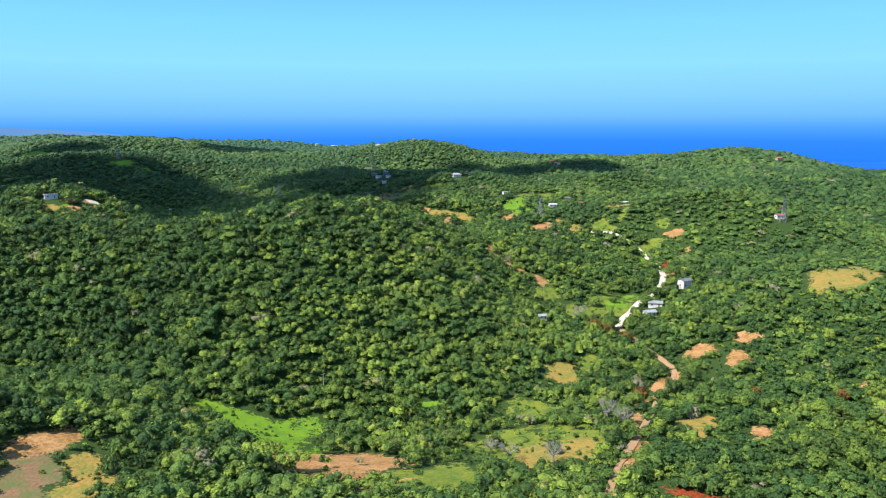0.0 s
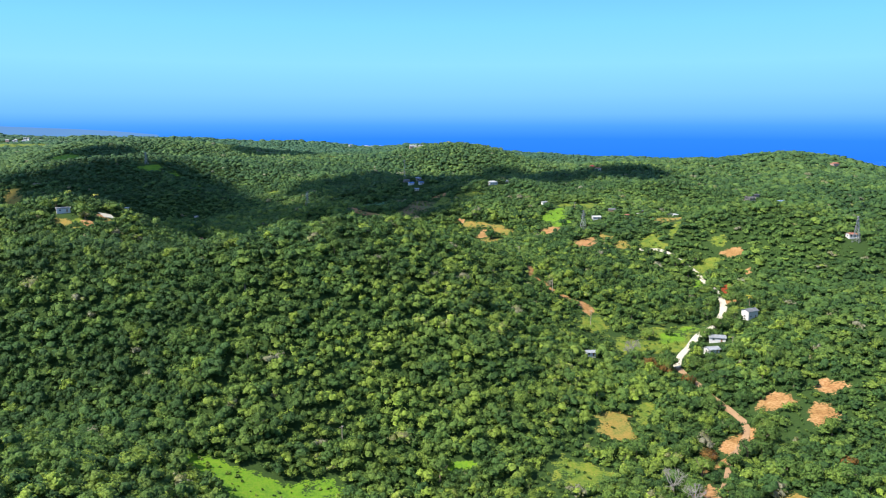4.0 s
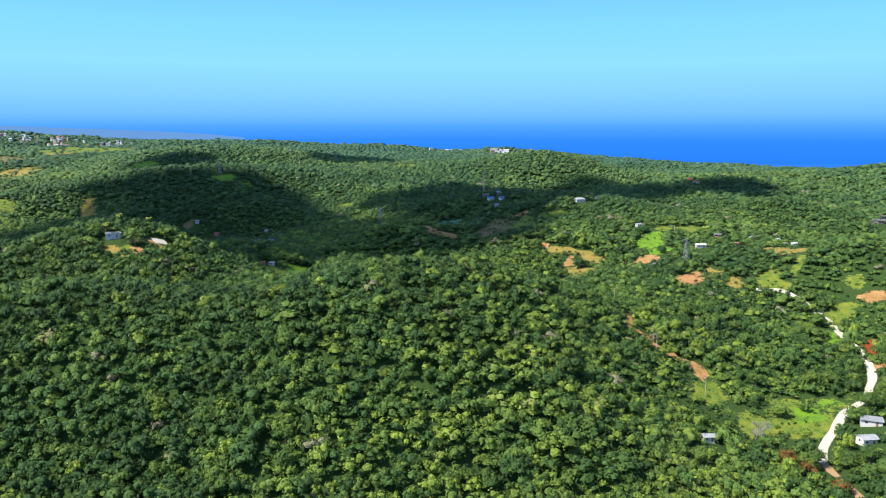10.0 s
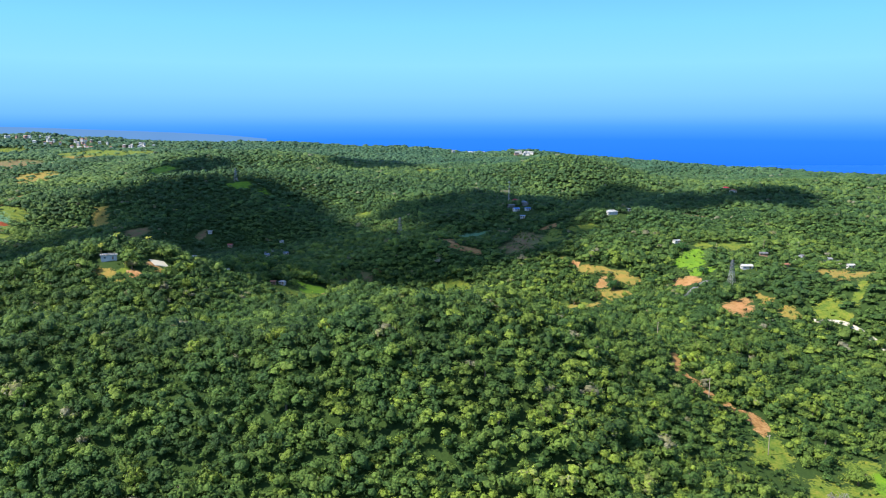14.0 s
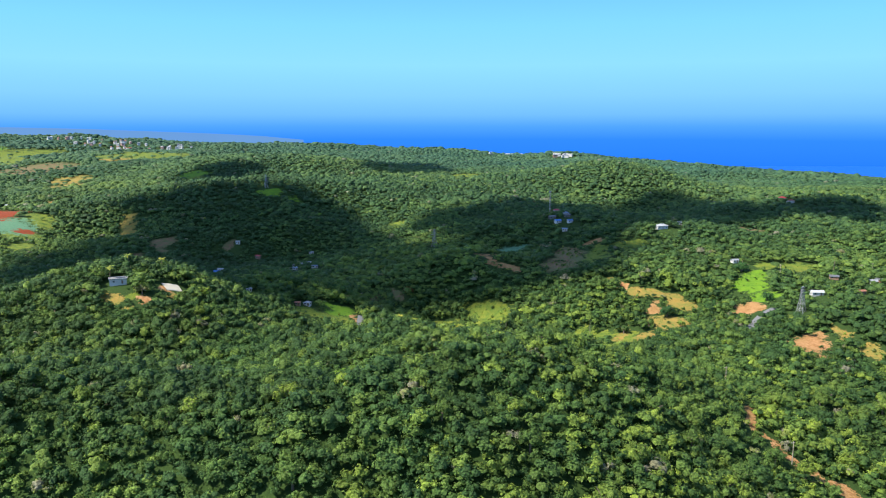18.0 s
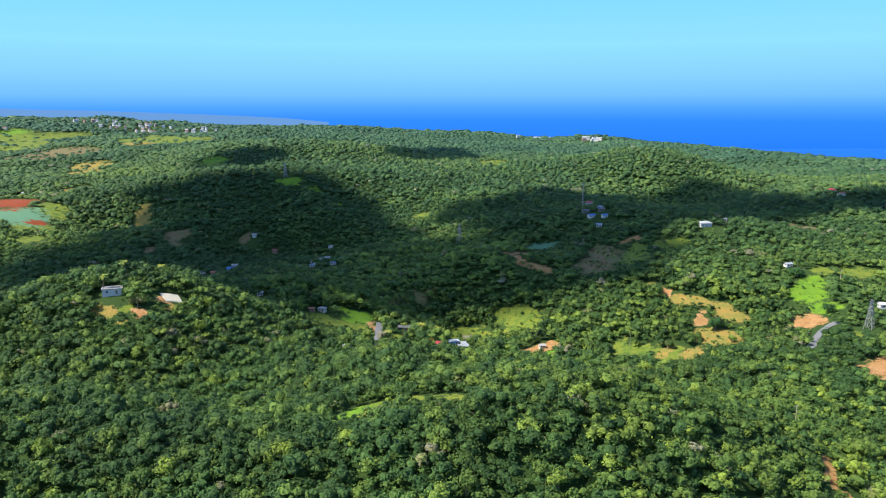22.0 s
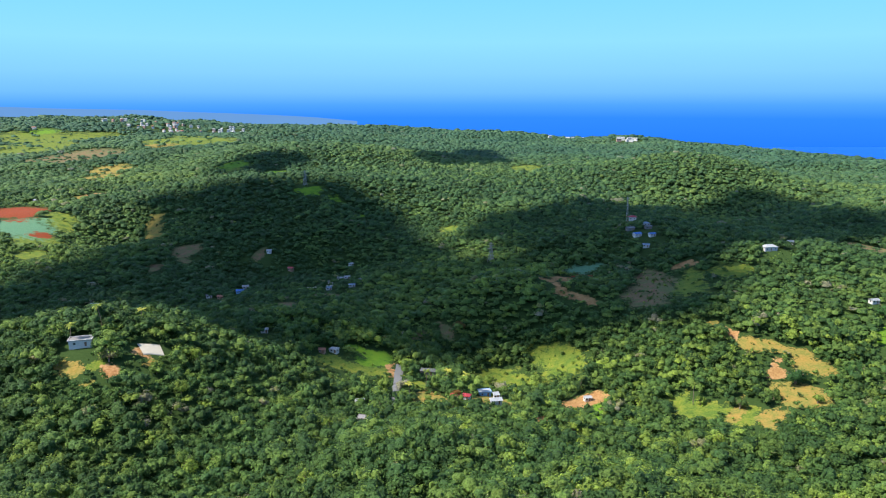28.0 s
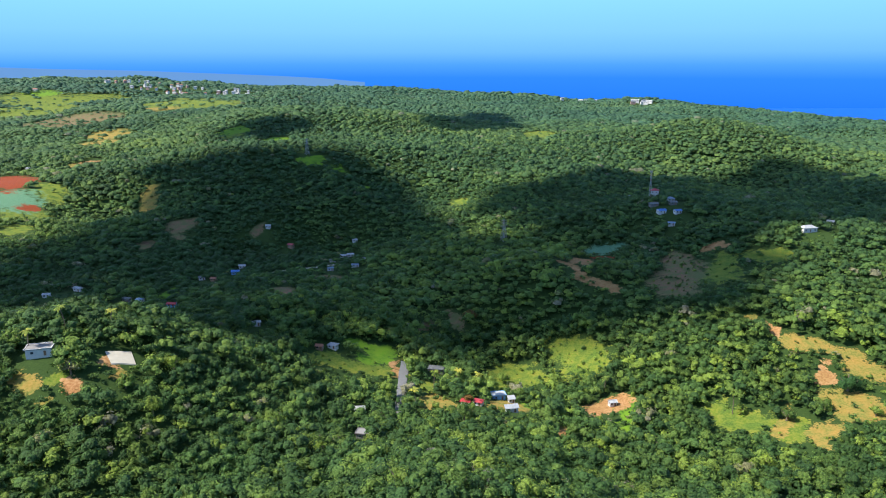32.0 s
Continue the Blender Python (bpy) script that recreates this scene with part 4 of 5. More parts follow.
house(-382, 1025, 5.8, 3.7, 2.4, 34, "gable", "white", "zinc", 15)
house(-346, 959, 5.8, 3.7, 2.4, 43, "gable", "white", "bluezinc", 15)
house(-353, 997, 4.7, 3.2, 2.4, 9, "gable", "white", "grey", 2)
house(-393, 1059, 4.7, 3.2, 2.4, 43, "gable", "white", "zinc", 16)
house(-443, 1017, 5.3, 4.2, 3.3, -1, "gable", "brown", "red", 16)
house(-479, 1035, 4.7, 3.7, 2.8, 19, "gable", "white", "zinc", 17)
house(-311, 747, 4.2, 3.2, 2.4, 42, "gable", "white", "zinc", 11)
house(-105, 1196, 8.3, 6.4, 9.9, 3, "hip", "white", "red", 34)
house(-87, 1116, 6.4, 5.1, 2.8, 26, "hip", "white", "bluezinc", 19)
house(-101, 1092, 7.7, 5.1, 2.6, 29, "gable", "concrete", "grey", 16)
house(-93, 1073, 7.0, 5.1, 2.8, 34, "gable", "white", "blue", 16)
house(-79, 1072, 5.8, 4.5, 2.6, 33, "gable", "white", "blue", 16)
house(-84, 1096, 6.4, 4.5, 2.6, 24, "gable", "concrete", "grey", 17)
house(-83, 1048, 5.8, 3.8, 2.4, -0, "gable", "white", "bluezinc", 15)
house(-129, 1207, 6.4, 4.5, 2.4, 10, "gable", "concrete", "zinc", 20)
house(18, 1000, 11.5, 6.4, 3.3, 30, "hip", "white", "white", 15)
house(192, 1313, 9.0, 6.4, 3.3, 15, "hip", "white", "red", 26)
house(174, 858, 5.1, 4.5, 2.4, -11, "gable", "white", "zinc", 17)
house(180, 866, 4.5, 3.8, 2.4, -17, "gable", "brown", "grey", 17)
house(198, 859, 6.4, 4.5, 2.4, 15, "gable", "white", "zinc", 17)
house(204, 848, 3.8, 3.2, 2.4, -6, "gable", "white", "grey", 17)
house(200, 808, 5.1, 3.8, 2.8, 12, "gable", "white", "white", 16)
house(149, 800, 4.5, 3.2, 2.4, 25, "gable", "concrete", "rust", 16)
house(341, 994, 12.8, 5.8, 3.3, -12, "flat", "concrete", "concrete", 23)
house(372, 976, 9.0, 5.8, 2.8, -4, "gable", "white", "bluezinc", 25)
house(633, 1402, 14.1, 7.7, 5.8, 24, "hip", "pink", "rust", 26)
house(360, 1031, 11.5, 5.1, 3.0, 16, "flat", "concrete", "concrete", 26)
house(287, 628, 6.4, 4.5, 2.8, 11, "gable", "white", "rust", 16)
house(75, 895, 5.8, 3.8, 2.4, 32, "gable", "white", "zinc", 15)
house(119, 799, 8.3, 5.1, 2.6, 9, "gable", "white", "white", 13)
house(145, 858, 6.4, 4.5, 2.4, -5, "gable", "brown", "grey", 14)
house(38, 1032, 5.1, 3.8, 2.4, -5, "gable", "white", "zinc", 20)
house(198, 1288, 7.7, 5.8, 3.3, 20, "hip", "white", "rust", 26)
house(-987, 1214, 5.8, 4.5, 2.6, -6, "gable", "white", "zinc", 26)
house(-2528, 2694, 19.2, 9.0, 5.8, 12, "hip", "white", "rust", 26)

# ---- far white buildings of the towns on the skyline ----


def block(x, y, w, d, h, turn, wall_c, roof_c, group):
    z = float(height(x, y)) + 6
    CLEAR["bare"].append((x + 12, y - 22, w * 0.8 + 12, d + 34, 0.6))
    root = new("town_house")
    root.matrix_world = pose(x, y, z, 0, 0, turn)
    tagged(root, f"{WALL_WORD[wall_c]} town building with {ROOF_WORD[roof_c]} roof among trees", "house", group)
    bm = bmesh.new()
    box(bm, -w / 2, w / 2, -d / 2, d / 2, -12, h)
    part("wall", bm, WALLS[wall_c], root)
    bm = bmesh.new()
    t = h + d * 0.25
    slab(bm, [(-w / 2 - 0.6, -d / 2 - 0.6, h), (w / 2 + 0.6, -d / 2 - 0.6, h), (w / 2, 0, t), (-w / 2, 0, t)], 0.2)
    slab(bm, [(w / 2 + 0.6, d / 2 + 0.6, h), (-w / 2 - 0.6, d / 2 + 0.6, h), (-w / 2, 0, t), (w / 2, 0, t)], 0.2)
    part("roof", bm, ROOFS[roof_c], root)
    bm = bmesh.new()
    for k in range(3):
        c = -w / 2 + w * (k + 0.5) / 3
        box(bm, c - 1, c + 1, -d / 2 - 0.04, -d / 2 + 0.1, h * 0.4, h * 0.75)
    part("window_band", bm, glass, root)


rng = np.random.default_rng(5)
for cx, cy, sx, sy, count, big, group in ((-290, 3490, 75, 20, 6, 26, "buildings on the coast ridge"), (-2180, 3060, 150, 130, 26, 10, "houses of the far town"),
                                          (-1860, 3130, 130, 110, 22, 10, "houses of the far town"), (-2540, 3240, 110, 110, 12, 10, "houses of the far town"),
                                          (-560, 3560, 120, 20, 4, 16, "buildings on the coast ridge"), (690, 3950, 30, 20, 2, 24, "buildings on the coast ridge")):
    for k in range(count):
        block(cx + rng.uniform(-sx, sx), cy + rng.uniform(-sy, sy), big * rng.uniform(0.7, 1.3), 9, rng.uniform(4, 6.5), rng.uniform(-20, 40),
              rng.choice(["white", "white", "white", "pink"]), rng.choice(["zinc", "white", "rust"]), group)

# ---- power line, mast and poles ----


def pylon(x, y, tall, turn):
    z = float(height(x, y)) - 0.4
    root = new("pylon")
    root.matrix_world = pose(x, y, z, 0, 0, turn)
    tagged(root, "grey steel lattice pylon standing on the hillside", "pylon", "pylons of the power line")
    CLEAR["bare"].append((x, y - 6, 6, 12, 0.0))

    def half(t):
        return 2.1 * (1 - t) ** 1.2 + 0.4

    def corner(k, t):
        sx, sy = ((-1, -1), (1, -1), (1, 1), (-1, 1))[k]
        return Vector((sx * half(t), sy * half(t), tall * t))
    for k in range(4):
        bm = bmesh.new()
        bent_rod(bm, [corner(k, q / 6) for q in range(7)], [0.17 - 0.005 * q for q in range(7)], 4)
        part("leg", bm, steel, root)
    levels = [0, 0.2, 0.38, 0.53, 0.66, 0.77, 0.88, 1.0]
    for a, b in zip(levels[:-1], levels[1:]):
        for k in range(4):
            m = (k + 1) % 4
            for p, q in ((corner(k, a), corner(m, b)), (corner(m, a), corner(k, b)), (corner(k, b), corner(m, b))):
                bm = bmesh.new()
                rod(bm, p, q, 0.08, 0.08, 4)
                part("brace", bm, steel, root)
    for t, reach in ((0.72, 4.2), (0.84, 3.6), (0.95, 3.0)):
        for g in (-1, 1):
            tip = Vector((g * reach, 0, tall * t))
            for sy in (-1, 1):
                for low, r0 in ((0.0, 0.09), (0.04, 0.07)):
                    bm = bmesh.new()
                    rod(bm, (g * half(t + low), sy * half(t + low), tall * (t + low * 1.25)), tip, r0, 0.06, 4)
                    arm = part("arm", bm, steel, root)
            bm = bmesh.new()
            steps = [(g * reach, 0, tall * t - 0.1 - q * 0.13) for q in range(11)]
            bent_rod(bm, steps, [0.16 if q % 2 else 0.06 for q in range(11)], 8)
            part("insulator", bm, tank_mat, arm)
    return root


for px, py, tall in ((101, 763, 19), (-228, 1027, 20), (-532, 1220, 20), (287, 620, 20)):
    pylon(px, py, tall, 51)


def mast(x, y, tall):
    root = new("radio_mast")
    root.matrix_world = pose(x, y, float(height(x, y)) - 0.3)
    tagged(root, "tall pale lattice radio mast beside white houses", "mast")
    c = [Vector((math.cos(a), math.sin(a), 0)) for a in (0.3, 0.3 + 2.1, 0.3 + 4.2)]
    for k in range(3):
        bm = bmesh.new()
        rod(bm, c[k] * 1.3, c[k] * 0.5 + Vector((0, 0, tall)), 0.16, 0.12, 5)
        part("leg", bm, trim_mat, root)
    for s in range(12):
        t0, t1 = s / 12, (s + 1) / 12
        for k in range(3):
            bm = bmesh.new()
            m = (k + 1) % 3
            a = c[k] * (1.3 - 0.8 * t0) + Vector((0, 0, tall * t0))
            b = c[m] * (1.3 - 0.8 * t1) + Vector((0, 0, tall * t1))
            rod(bm, a, b, 0.08, 0.08, 4)
            part("brace", bm, trim_mat if s % 2 else ROOFS["red"], root)
    for k, (a, hgt) in enumerate(((0.0, 0.93), (2.0, 0.93), (4.0, 0.93), (1.0, 0.72))):
        bm = bmesh.new()
        p = Vector((math.cos(a) * 1.0, math.sin(a) * 1.0, tall * hgt))
        rod(bm, p, p + Vector((0, 0, 2.2)), 0.22, 0.22, 6)
        part("antenna", bm, trim_mat, root)


mast(-106, 1114, 31)


def utility_pole(x, y, tall, turn):
    root = new("utility_pole")
    root.matrix_world = pose(x, y, float(height(x, y)) - 0.5, 0, 0, turn)
    tagged(root, "weathered wooden utility pole with a crossarm", "utility pole", "utility poles")
    bm = bmesh.new()
    rod(bm, (0, 0, 0), (0, 0, tall), 0.20, 0.14, 8)
    part("pole", bm, pole_mat, root)
    bm = bmesh.new()
    box(bm, -1.1, 1.1, 0.14, 0.28, tall - 0.75, tall - 0.55)
    arm = part("crossarm", bm, pole_mat, root)
    for px in (-1.0, 0.4, 1.0):
        bm = bmesh.new()
        rod(bm, (px, 0.21, tall - 0.55), (px, 0.21, tall - 0.3), 0.08, 0.05, 6)
        part("insulator", bm, trim_mat, arm)


for px, py, tall in ((49, 532, 10.5), (30, 593, 10.5), (-238, 810, 10), (105, 859, 10.5), (183, 893, 10), (70, 501, 10), (143, 459, 9.5), (-59, 350, 9)):
    utility_pole(px, py, tall, 35)

# ---- single trees ----
flower = leaf_mat("orange_blossom", [(0.0, (0.05, 0.09, 0.02)), (0.35, (0.13, 0.085, 0.022)), (0.7, (0.20, 0.075, 0.02)), (1.0, (0.27, 0.09, 0.026))])
frond_mat = leaf_mat("palm_frond", [(0.0, (0.06, 0.11, 0.02)), (0.5, (0.14, 0.19, 0.03)), (1.0, (0.34, 0.32, 0.05))])
dark_leaf = leaf_mat("dark_leaf", [(0.0, (0.022, 0.062, 0.018)), (0.5, (0.035, 0.09, 0.022)), (1.0, (0.06, 0.13, 0.03))])


def trunk_mesh(r, stem, seed, material):
    rng = np.random.default_rng(seed)
    bm = bmesh.new()
    top = Vector((rng.uniform(-0.3, 0.3), rng.uniform(-0.3, 0.3), stem))
    rod(bm, (0, 0, -1.2), top * 0.5, r * 0.085, r * 0.07, 8)
    rod(bm, top * 0.5, top, r * 0.07, r * 0.055, 8)
    for k in range(6):
        a = 2 * math.pi * k / 6 + rng.uniform(-0.4, 0.4)
        b = top + Vector((math.cos(a) * r * 0.5, math.sin(a) * r * 0.5, r * rng.uniform(0.2, 0.55)))
        rod(bm, top * rng.uniform(0.7, 1.0), b, r * 0.045, r * 0.02, 5)
    return bm


def tree(x, y, r, tall, stem, seed, tint, material=None, name="tree", label="broad green tree with a dense rounded crown", group="single trees"):
    root = new(name)
    root.matrix_world = pose(x, y, float(height(x, y)), 0, 0, seed * 47 % 360)
    tagged(root, label, "tree", group)
    part("trunk", trunk_mesh(r, stem, seed, bark), bark, root)
    rng = np.random.default_rng(seed)
    one = np.ones(1)
    q, f, tq, c, cf, tc = crowns(0 * one, 0 * one, stem * one, r * one, tall * one, tint * one, 10, int(120 + 40 * r), 0.42, rng)
    v = np.concatenate([q, c])
    faces = f.tolist()
    me = bpy.data.meshes.new("crown")
    me.from_pydata(v.tolist(), [], faces + (cf + len(q)).tolist())
    me.attributes.new("tint", "FLOAT", "POINT").data.foreach_set("value", np.concatenate([tq, tc]).astype(np.float32))
    me.polygons.foreach_set("use_smooth", np.arange(len(me.polygons)) >= len(faces))
    me.materials.append(material or leaf)
    ob = new("crown", me)
    ob.parent = root
    return root


def bare_tree(x, y, tall, seed):
    rng = np.random.default_rng(seed)
    root = new("bare_tree")
    root.matrix_world = pose(x, y, float(height(x, y)))
    tagged(root, "leafless bleached tree with bare pale branches", "tree", "bare trees")
    bm = bmesh.new()
    fork = Vector((rng.uniform(-0.5, 0.5), rng.uniform(-0.5, 0.5), tall * 0.3))
    rod(bm, (0, 0, -0.8), fork, 0.42, 0.32, 8)
    part("trunk", bm, pale_bark, root)

    def grow(bm, p, d, length, r, depth):
        e = p + d * length
        rod(bm, p, e, r, r * 0.65, 5)
        if depth:
            for k in range(3):
                t = Vector(rng.normal(size=3)) * 0.55
                grow(bm, e, (d + t + Vector((0, 0, 0.15))).normalized(), length * 0.72, r * 0.62, depth - 1)
    for k in range(6):
        a = 2 * math.pi * k / 6 + rng.uniform(-0.3, 0.3)
        bm = bmesh.new()
        grow(bm, fork, Vector((math.cos(a) * 0.8, math.sin(a) * 0.8, 0.9)).normalized(), tall * 0.26, 0.22, 3)
        part("branch", bm, pale_bark, root)


def palm_tree(x, y, tall, seed, tint):
    rng = np.random.default_rng(seed)
    root = new("palm_tree")
    root.matrix_world = pose(x, y, float(height(x, y)))
    tagged(root, "slender coconut palm with arching yellow-green fronds", "palm", "palms")
    bm = bmesh.new()
    lean = Vector((rng.uniform(-1.2, 1.2), rng.uniform(-1.2, 1.2), 0))
    p = Vector((0, 0, -0.5))
    for k in range(5):
        q = lean * ((k + 1) / 5) ** 2 + Vector((0, 0, tall * (k + 1) / 5))
        rod(bm, p, q, 0.24 - 0.02 * k, 0.22 - 0.02 * k, 8)
        p = q
    part("trunk", bm, bark, root)
    for k in range(14):
        a, up = 2 * math.pi * k / 14 + rng.uniform(-0.2, 0.2), rng.uniform(-0.1, 0.9)
        out = Vector((math.cos(a), math.sin(a), 0))
        side = Vector((-math.sin(a), math.cos(a), 0))
        v, f = [], []
        L = rng.uniform(2.8, 3.8)
        for s in range(7):
            t = s / 6
            c = p + out * (L * t * (1 - 0.12 * t)) + Vector((0, 0, up * L * t - 1.15 * L * 0.6 * t * t))
            wv = 0.62 * math.sin(math.pi * min(1, t * 0.9 + 0.12))
            v += [c + side * wv + Vector((0, 0, -0.3 * wv)), c, c - side * wv + Vector((0, 0, -0.3 * wv))]
        for s in range(6):
            f += [(3 * s, 3 * s + 1, 3 * s + 4, 3 * s + 3), (3 * s + 1, 3 * s + 2, 3 * s + 5, 3 * s + 4)]
        ob = link_mesh("frond", [tuple(q) for q in v], f, frond_mat, {"tint": np.full(len(v), np.clip(tint + rng.uniform(-0.2, 0.2), 0, 1))})
        ob.parent = root


for k, (px, py, r, tall, stem, tint, m) in enumerate((
        (13, 780, 9, 6.5, 3.0, 0.3, dark_leaf), (46, 792, 8, 6, 3.0, 0.5, dark_leaf), (86, 802, 7, 4.5, 2.4, 0.3, dark_leaf), (78, 874, 10, 6.5, 3.0, 0.4, dark_leaf),
        (21, 755, 3.4, 3.2, 2.0, 0.6, None), (31, 753, 3.0, 3.0, 1.8, 0.6, None), (-0, 760, 4.5, 4.5, 2.5, 0.4, None), (118, 498, 3.2, 3.4, 1.8, 0.4, None),
        (104, 491, 6.0, 5.5, 3.0, 0.55, None), (160, 504, 6.0, 5.8, 3.0, 0.25, None), (43, 268, 3.2, 4.0, 1.6, 0.2, None), (22, 287, 4.0, 4.4, 2.2, 0.35, None),
        (56, 298, 4.0, 4.6, 2.5, 0.3, None), (29, 237, 4.6, 4.2, 2.0, 0.25, None), (8, 224, 5.0, 4.5, 2.0, 0.2, None), (61, 256, 3.6, 4.2, 2.0, 0.4, None),
        (-46, 265, 1.8, 2.0, 0.6, 0.2, None), (-42, 249, 1.2, 1.2, 0.5, 0.5, None), (-99, 217, 5.0, 5.0, 2.0, 0.25, None), (-107, 226, 4.2, 4.0, 2.0, 0.3, None), (-90, 212, 4.6, 4.4, 2.0, 0.35, None),
        (-38, 755, 3.6, 3.8, 2.0, 0.65, None), (-56, 750, 4.2, 4.4, 2.4, 0.2, None), (-18, 749, 5.5, 5.0, 2.5, 0.3, None), (-88, 780, 6.0, 4.8, 2.6, 0.4, None), (-169, 792, 5, 4.5, 2.5, 0.6, None),
        (-301, 599, 5.5, 4.6, 2.4, 0.9, None), (-320, 588, 4.0, 3.6, 1.8, 0.2, None), (-281, 606, 4.2, 4.2, 2.0, 0.55, None), (88, 351, 5.0, 5.6, 3.0, 0.35, None), (105, 339, 4.4, 5.0, 2.6, 0.3, None))):
    tree(px, py, r, tall, stem, 100 + k, tint, m)
for k, (px, py, r) in enumerate(((94, 444, 5.5), (100, 435, 4.5), (97, 346, 4.5), (108, 420, 4.5), (142, 323, 4.0), (159, 288, 3.6), (175, 309, 4.0), (-209, 853, 6.0), (-172, 725, 3.2))):
    tree(px, py, r, r * 0.85, 3.0, 300 + k, 0.45, flower, "flame_tree", "spreading tree covered in orange-red blossom", "flame trees")
for k, (px, py, tall) in enumerate(((90, 469, 9), (86, 464, 7), (41, 257, 9), (73, 311, 11), (25, 264, 8), (-155, 621, 8), (77, 298, 9), (-126, 594, 7), (19, 277, 7), (-141, 614, 8))):
    bare_tree(px, py, tall, 400 + k)
for k, (px, py, tall, tint) in enumerate(((-195, 737, 9, 0.5), (-187, 751, 9, 0.9), (-193, 704, 10, 0.8), (-42, 755, 11, 0.3), (-324, 621, 9, 0.5), (-310, 632, 8, 0.8), (175, 524, 8, 1.0), (159, 503, 8, 0.4), (147, 869, 13, 0.3), (-176, 758, 8, 0.9), (-108, 782, 8, 0.3), (-325, 602, 8, 0.6))):
    palm_tree(px, py, tall + 2, 500 + k, tint)
EYES = [(0, 0), (-5, 115), (-12, 160), (-28, 230), (-45, 295), (-75, 384)]


def scatter(x0, x1, y0, y1, gap, rng):
    u, v = np.meshgrid(np.arange(x0, x1, gap), np.arange(y0, y1, gap))
    u, v = u.ravel() + rng.uniform(-0.45, 0.45, u.size) * gap, v.ravel() + rng.uniform(-0.45, 0.45, v.size) * gap
    return u, v


def open_ground(x, y, grow):
    m = np.zeros(len(x))
    for kind in CLEAR:
        m = np.maximum(m, mask(kind, x, y, grow))
    return (m > 0.5) | (near_road(x, y) < grow * 0.5 + 0.2)


def nearest(x, y):
    """How near the flight passes, and whether the place ever lies ahead of it within the view."""
    d = np.full(len(x), 1e9)
    seen = np.zeros(len(x), bool)
    for n, (ex, ey) in enumerate(EYES):
        yaw = radians((0, 8, 10.5, 14, 17, 18.7)[n])
        fx, fy = x - ex, y - ey
        ahead = fy * math.cos(yaw) - fx * math.sin(yaw)
        side = fx * math.cos(yaw) + fy * math.sin(yaw)
        ok = (ahead > 170) & (np.abs(side) < ahead * 0.66 + 25)
        seen |= ok
        d = np.where(ok, np.minimum(d, np.hypot(fx, fy)), d)
    return d, seen


def woods(name, label, lo, hi, gap, size, lobes, sprays, spray, box, grow, seed, flank=False):
    rng = np.random.default_rng(seed)
    x, y = scatter(*box, gap, rng)
    d, seen = nearest(x, y)
    keep = ~seen & (np.hypot(x, y - 350) < 900) if flank else seen & (d >= lo) & (d < hi)
    x, y = x[keep], y[keep]
    field = np.maximum(mask("red", x, y), mask("crop", x, y)) > 0.5
    keep = ~open_ground(x, y, grow) | (rng.uniform(size=len(x)) < (0.07 if lo >= 480 else 0.02)) & ~field & (near_road(x, y) > 4) & (mask("bare", x, y) < 0.5)
    x, y = x[keep], y[keep]
    z = height(x, y)
    keep = z > 8
    x, y, z = x[keep], y[keep], z[keep]
    big = value_noise(x, y, 60, 11) + 0.5
    low_scrub = step(x, -10, 60) * (1 - step(y, 640, 760))
    r = size * np.clip(rng.lognormal(0, 0.34, len(x)), 0.55, 1.8) * (0.85 + 0.35 * big) * (1 - 0.08 * low_scrub)
    if lo < 1300:       # trees shrunk to fit the camera's view: open ground behind shows over them
        away = np.hypot(x + 40, y - 250)
        ux, uy = (x + 40) / away, (y - 250) / away
        low = open_ground(x + ux * 7, y + uy * 7, 0.0) | open_ground(x + ux * 16, y + uy * 16, 0.0) | open_ground(x + ux * 26, y + uy * 26, 0.0) & (rng.uniform(size=len(x)) < 0.5)
        r = np.where(low, r * rng.uniform(0.34, 0.62, len(x)), r)
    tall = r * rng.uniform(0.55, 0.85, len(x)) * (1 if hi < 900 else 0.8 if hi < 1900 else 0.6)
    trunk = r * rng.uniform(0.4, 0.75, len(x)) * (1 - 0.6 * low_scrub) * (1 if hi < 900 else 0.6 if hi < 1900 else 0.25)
    # tints narrowed, and darkened below, in farther woods to stand in for haze
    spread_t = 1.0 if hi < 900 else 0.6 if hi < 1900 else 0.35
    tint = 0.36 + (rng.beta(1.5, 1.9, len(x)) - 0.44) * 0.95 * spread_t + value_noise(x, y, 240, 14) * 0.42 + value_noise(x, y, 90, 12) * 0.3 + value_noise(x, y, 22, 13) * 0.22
    # sunlit tone painted into the near tints: brighter middle slope, darker left
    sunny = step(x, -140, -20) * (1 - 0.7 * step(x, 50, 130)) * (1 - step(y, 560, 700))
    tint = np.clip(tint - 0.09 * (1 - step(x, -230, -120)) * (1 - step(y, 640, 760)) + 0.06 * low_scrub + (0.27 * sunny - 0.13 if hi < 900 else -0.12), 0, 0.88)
    odd = rng.uniform(size=len(x))
    tint = np.where(odd > 0.99, rng.uniform(0.93, 1, len(x)), tint)
    # sprays tilt upward, more so farther off, to flatten their light and shade
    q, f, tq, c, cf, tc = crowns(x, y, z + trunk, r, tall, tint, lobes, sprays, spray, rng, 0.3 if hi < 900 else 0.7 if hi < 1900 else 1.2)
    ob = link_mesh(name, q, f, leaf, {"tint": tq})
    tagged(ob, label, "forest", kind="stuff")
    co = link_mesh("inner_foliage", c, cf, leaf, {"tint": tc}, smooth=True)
    co.parent = ob


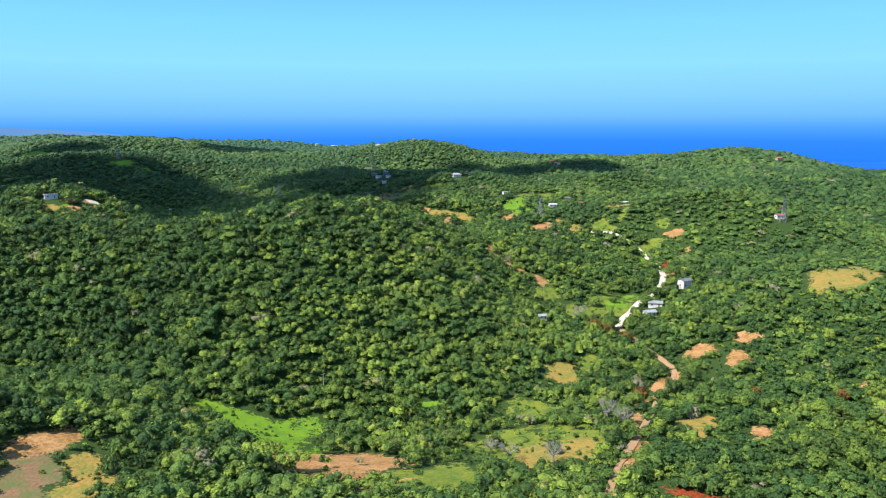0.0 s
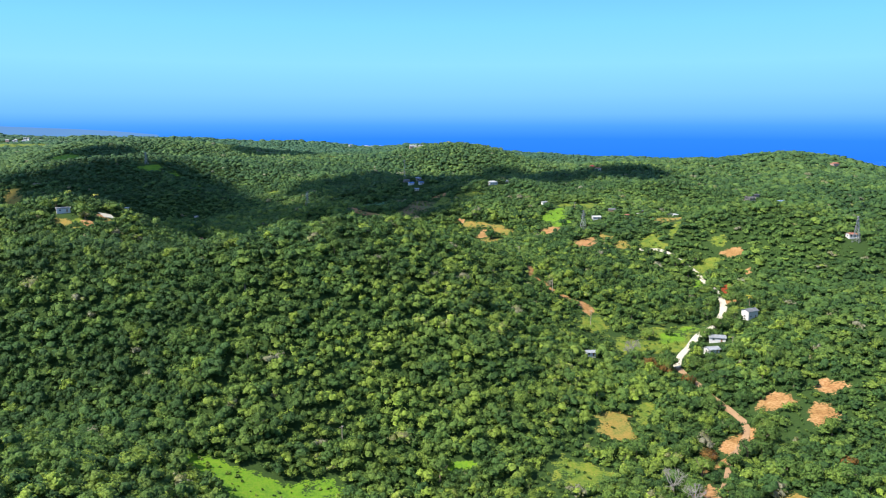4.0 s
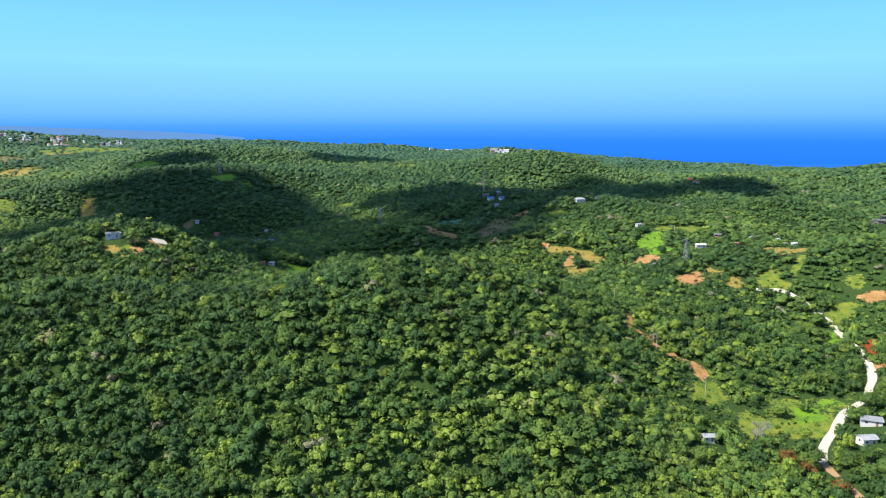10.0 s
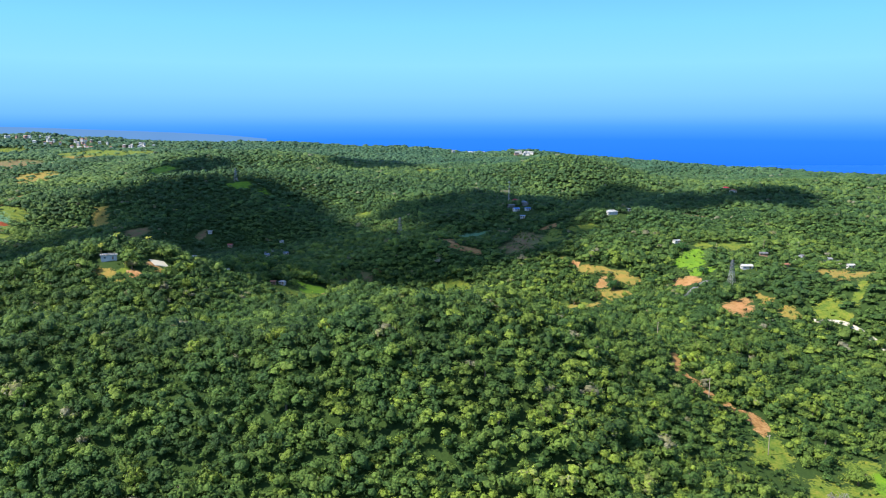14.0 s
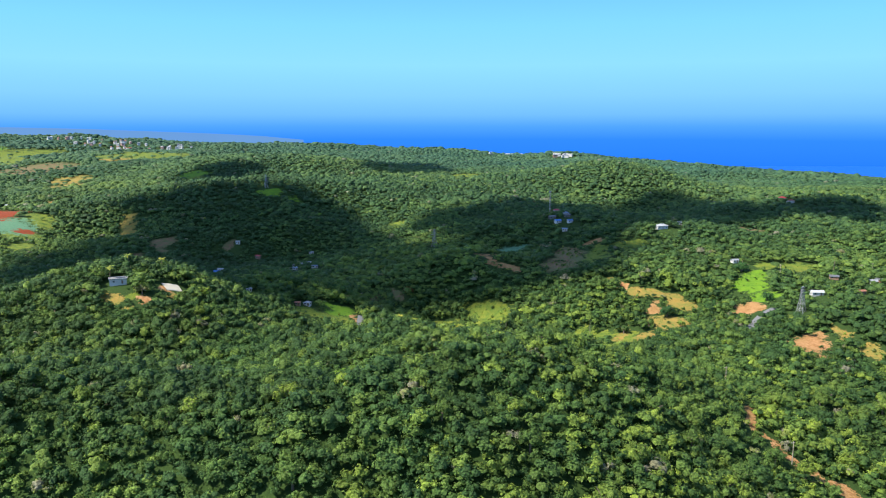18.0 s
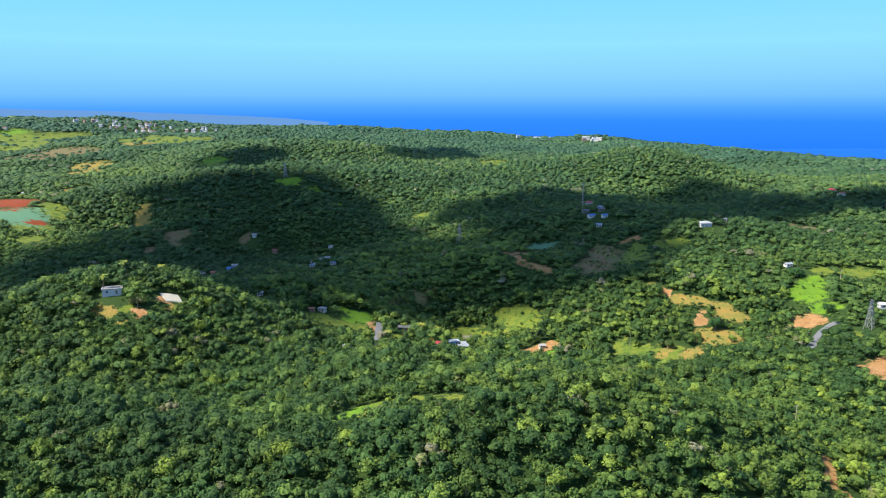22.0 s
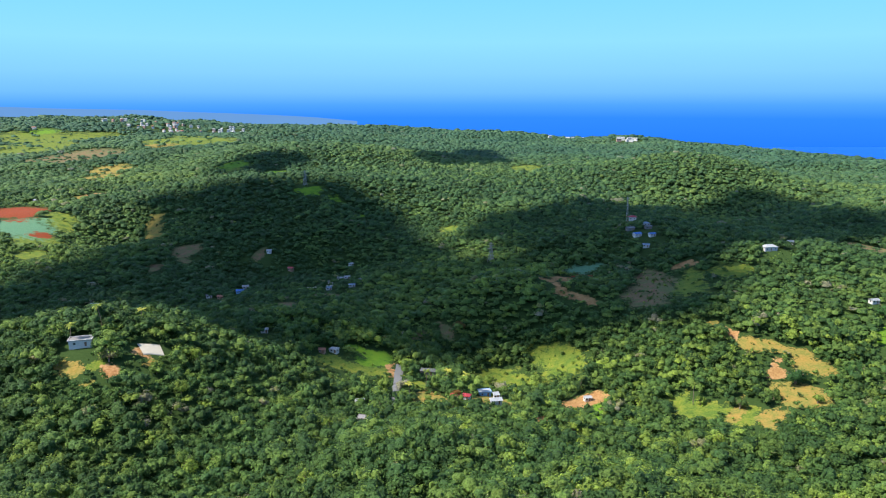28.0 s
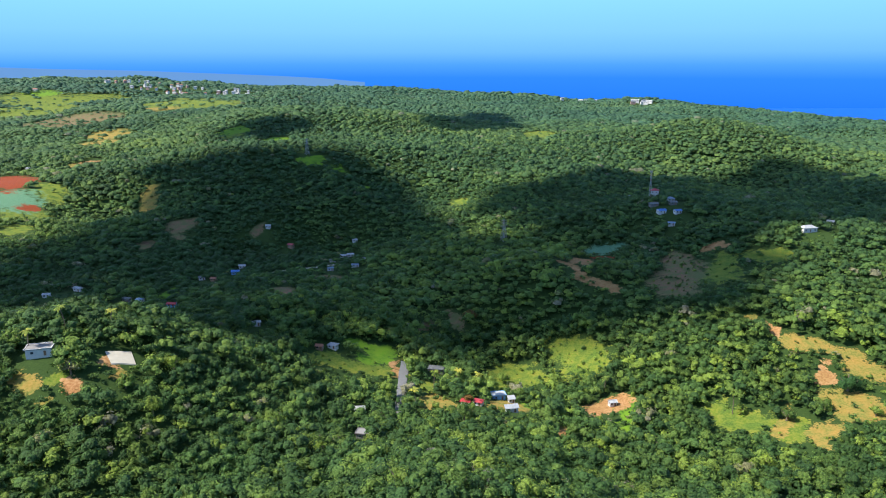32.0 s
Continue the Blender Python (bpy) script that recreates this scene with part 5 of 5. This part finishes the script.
woods("near_forest", "dense broadleaf forest of mixed green crowns on the near hillside", 0, 325, 3.7, 4.3, 4, 62, 0.44, (-520, 480, 180, 900), 1.2, 21)
woods("hillside_forest", "dense broadleaf forest covering the hillside in mixed greens", 325, 480, 4.1, 4.6, 4, 40, 0.52, (-700, 600, 200, 1000), 1.2, 25)
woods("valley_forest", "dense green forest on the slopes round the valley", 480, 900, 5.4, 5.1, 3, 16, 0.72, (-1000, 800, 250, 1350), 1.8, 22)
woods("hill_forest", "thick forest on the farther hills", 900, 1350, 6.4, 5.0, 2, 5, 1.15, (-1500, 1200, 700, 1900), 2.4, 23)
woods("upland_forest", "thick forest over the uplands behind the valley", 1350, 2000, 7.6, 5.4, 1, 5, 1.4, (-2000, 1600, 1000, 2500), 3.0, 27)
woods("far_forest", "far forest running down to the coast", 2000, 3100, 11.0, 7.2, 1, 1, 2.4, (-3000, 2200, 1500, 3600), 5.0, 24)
woods("coast_forest", "distant forest along the coast, haze painted into its leaf colour", 3100, 4700, 17, 10.5, 1, 1, 3.4, (-3700, 2700, 2000, 4700), 7.0, 28)
woods("flank_forest", "forest continuing under and beside the flight", 900, 1900, 9.0, 6.6, 1, 2, 1.3, (-900, 900, -450, 1250), 2.0, 26, True)

# taller trees that stand out of the near forest
rng = np.random.default_rng(77)
kinds = [tree(0, 0, r, r * 0.95, stem, 700 + k, tint, None, "tree", "tall forest tree rising over its neighbours", "tall forest trees")
         for k, (r, stem, tint) in enumerate(((5.2, 4.5, 0.2), (4.6, 4.0, 0.4), (5.8, 4.8, 0.55), (4.2, 4.6, 0.7), (5.0, 4.2, 0.3), (4.4, 5.0, 0.82), (6.2, 5.0, 0.35), (4.8, 4.4, 0.5)))]
x, y = rng.uniform(-380, 260, 900), rng.uniform(240, 700, 900)
d, seen = nearest(x, y)
keep = seen & (d < 430) & ~open_ground(x, y, 5.0)
x, y = x[keep][:230], y[keep][:230]
z = height(x, y)
for k in range(len(x)):
    m = pose(x[k], y[k], z[k], 0, 0, rng.uniform(0, 360))
    if k < len(kinds):
        kinds[k].matrix_basis = m
    else:
        copy_thing(kinds[k % len(kinds)], m)

# broad trees along the road and the track
rng = np.random.default_rng(99)
along = [(ax + (bx - ax) * t, ay + (by - ay) * t, bx - ax, by - ay) for pts in (TRACK, MARL) for (ax, ay), (bx, by) in zip(pts[:-1], pts[1:]) for t in (0.15, 0.6)]
for k, (ax, ay, dx, dy) in enumerate(along):
    for side in (-1, 1):
        if rng.uniform() < 0.35:
            continue
        off = side * rng.uniform(5.5, 10) / math.hypot(dx, dy)
        px, py = ax + dy * off, ay - dx * off
        if open_ground(np.array([px]), np.array([py]), 0.0)[0]:
            continue
        copy_thing(kinds[(k * 3 + side) % len(kinds)], pose(px, py, float(height(px, py)) - 1.5, 0, 0, rng.uniform(0, 360)))

# low scrub and weeds in the open ground
rng = np.random.default_rng(88)
x, y = scatter(-420, 340, 220, 1000, 4.0, rng)
d, seen = nearest(x, y)
yard = mask("bare", x, y) > 0.5
inside = np.maximum.reduce([mask(k, x, y, -1.0) for k in ("grass", "dry", "brown", "lush", "bare")])
keep = seen & (inside > 0.5) & (near_road(x, y) > 1.2) & (rng.uniform(size=len(x)) < 0.4 + 0.9 * value_noise(x, y, 22, 41))
keep &= near_house(x, y) > 1.0
x, y = x[keep], y[keep]
r = rng.lognormal(-0.25, 0.65, len(x)).clip(0.25, 2.6)
r = np.where(yard[keep], r.clip(0.2, 1.1), r)
q, f, tq, c, cf, tc = crowns(x, y, height(x, y) + 0.1 * r, r, r * 0.8, rng.uniform(0.1, 0.9, len(x)), 3, 24, 0.32, rng)
scrub = link_mesh("scrub", q, f, leaf, {"tint": tq})
tagged(scrub, "low green weeds and bushes scattered over the clearings", "scrub", kind="stuff")
co = link_mesh("inner_foliage", c, cf, leaf, {"tint": tc}, smooth=True)
co.parent = scrub
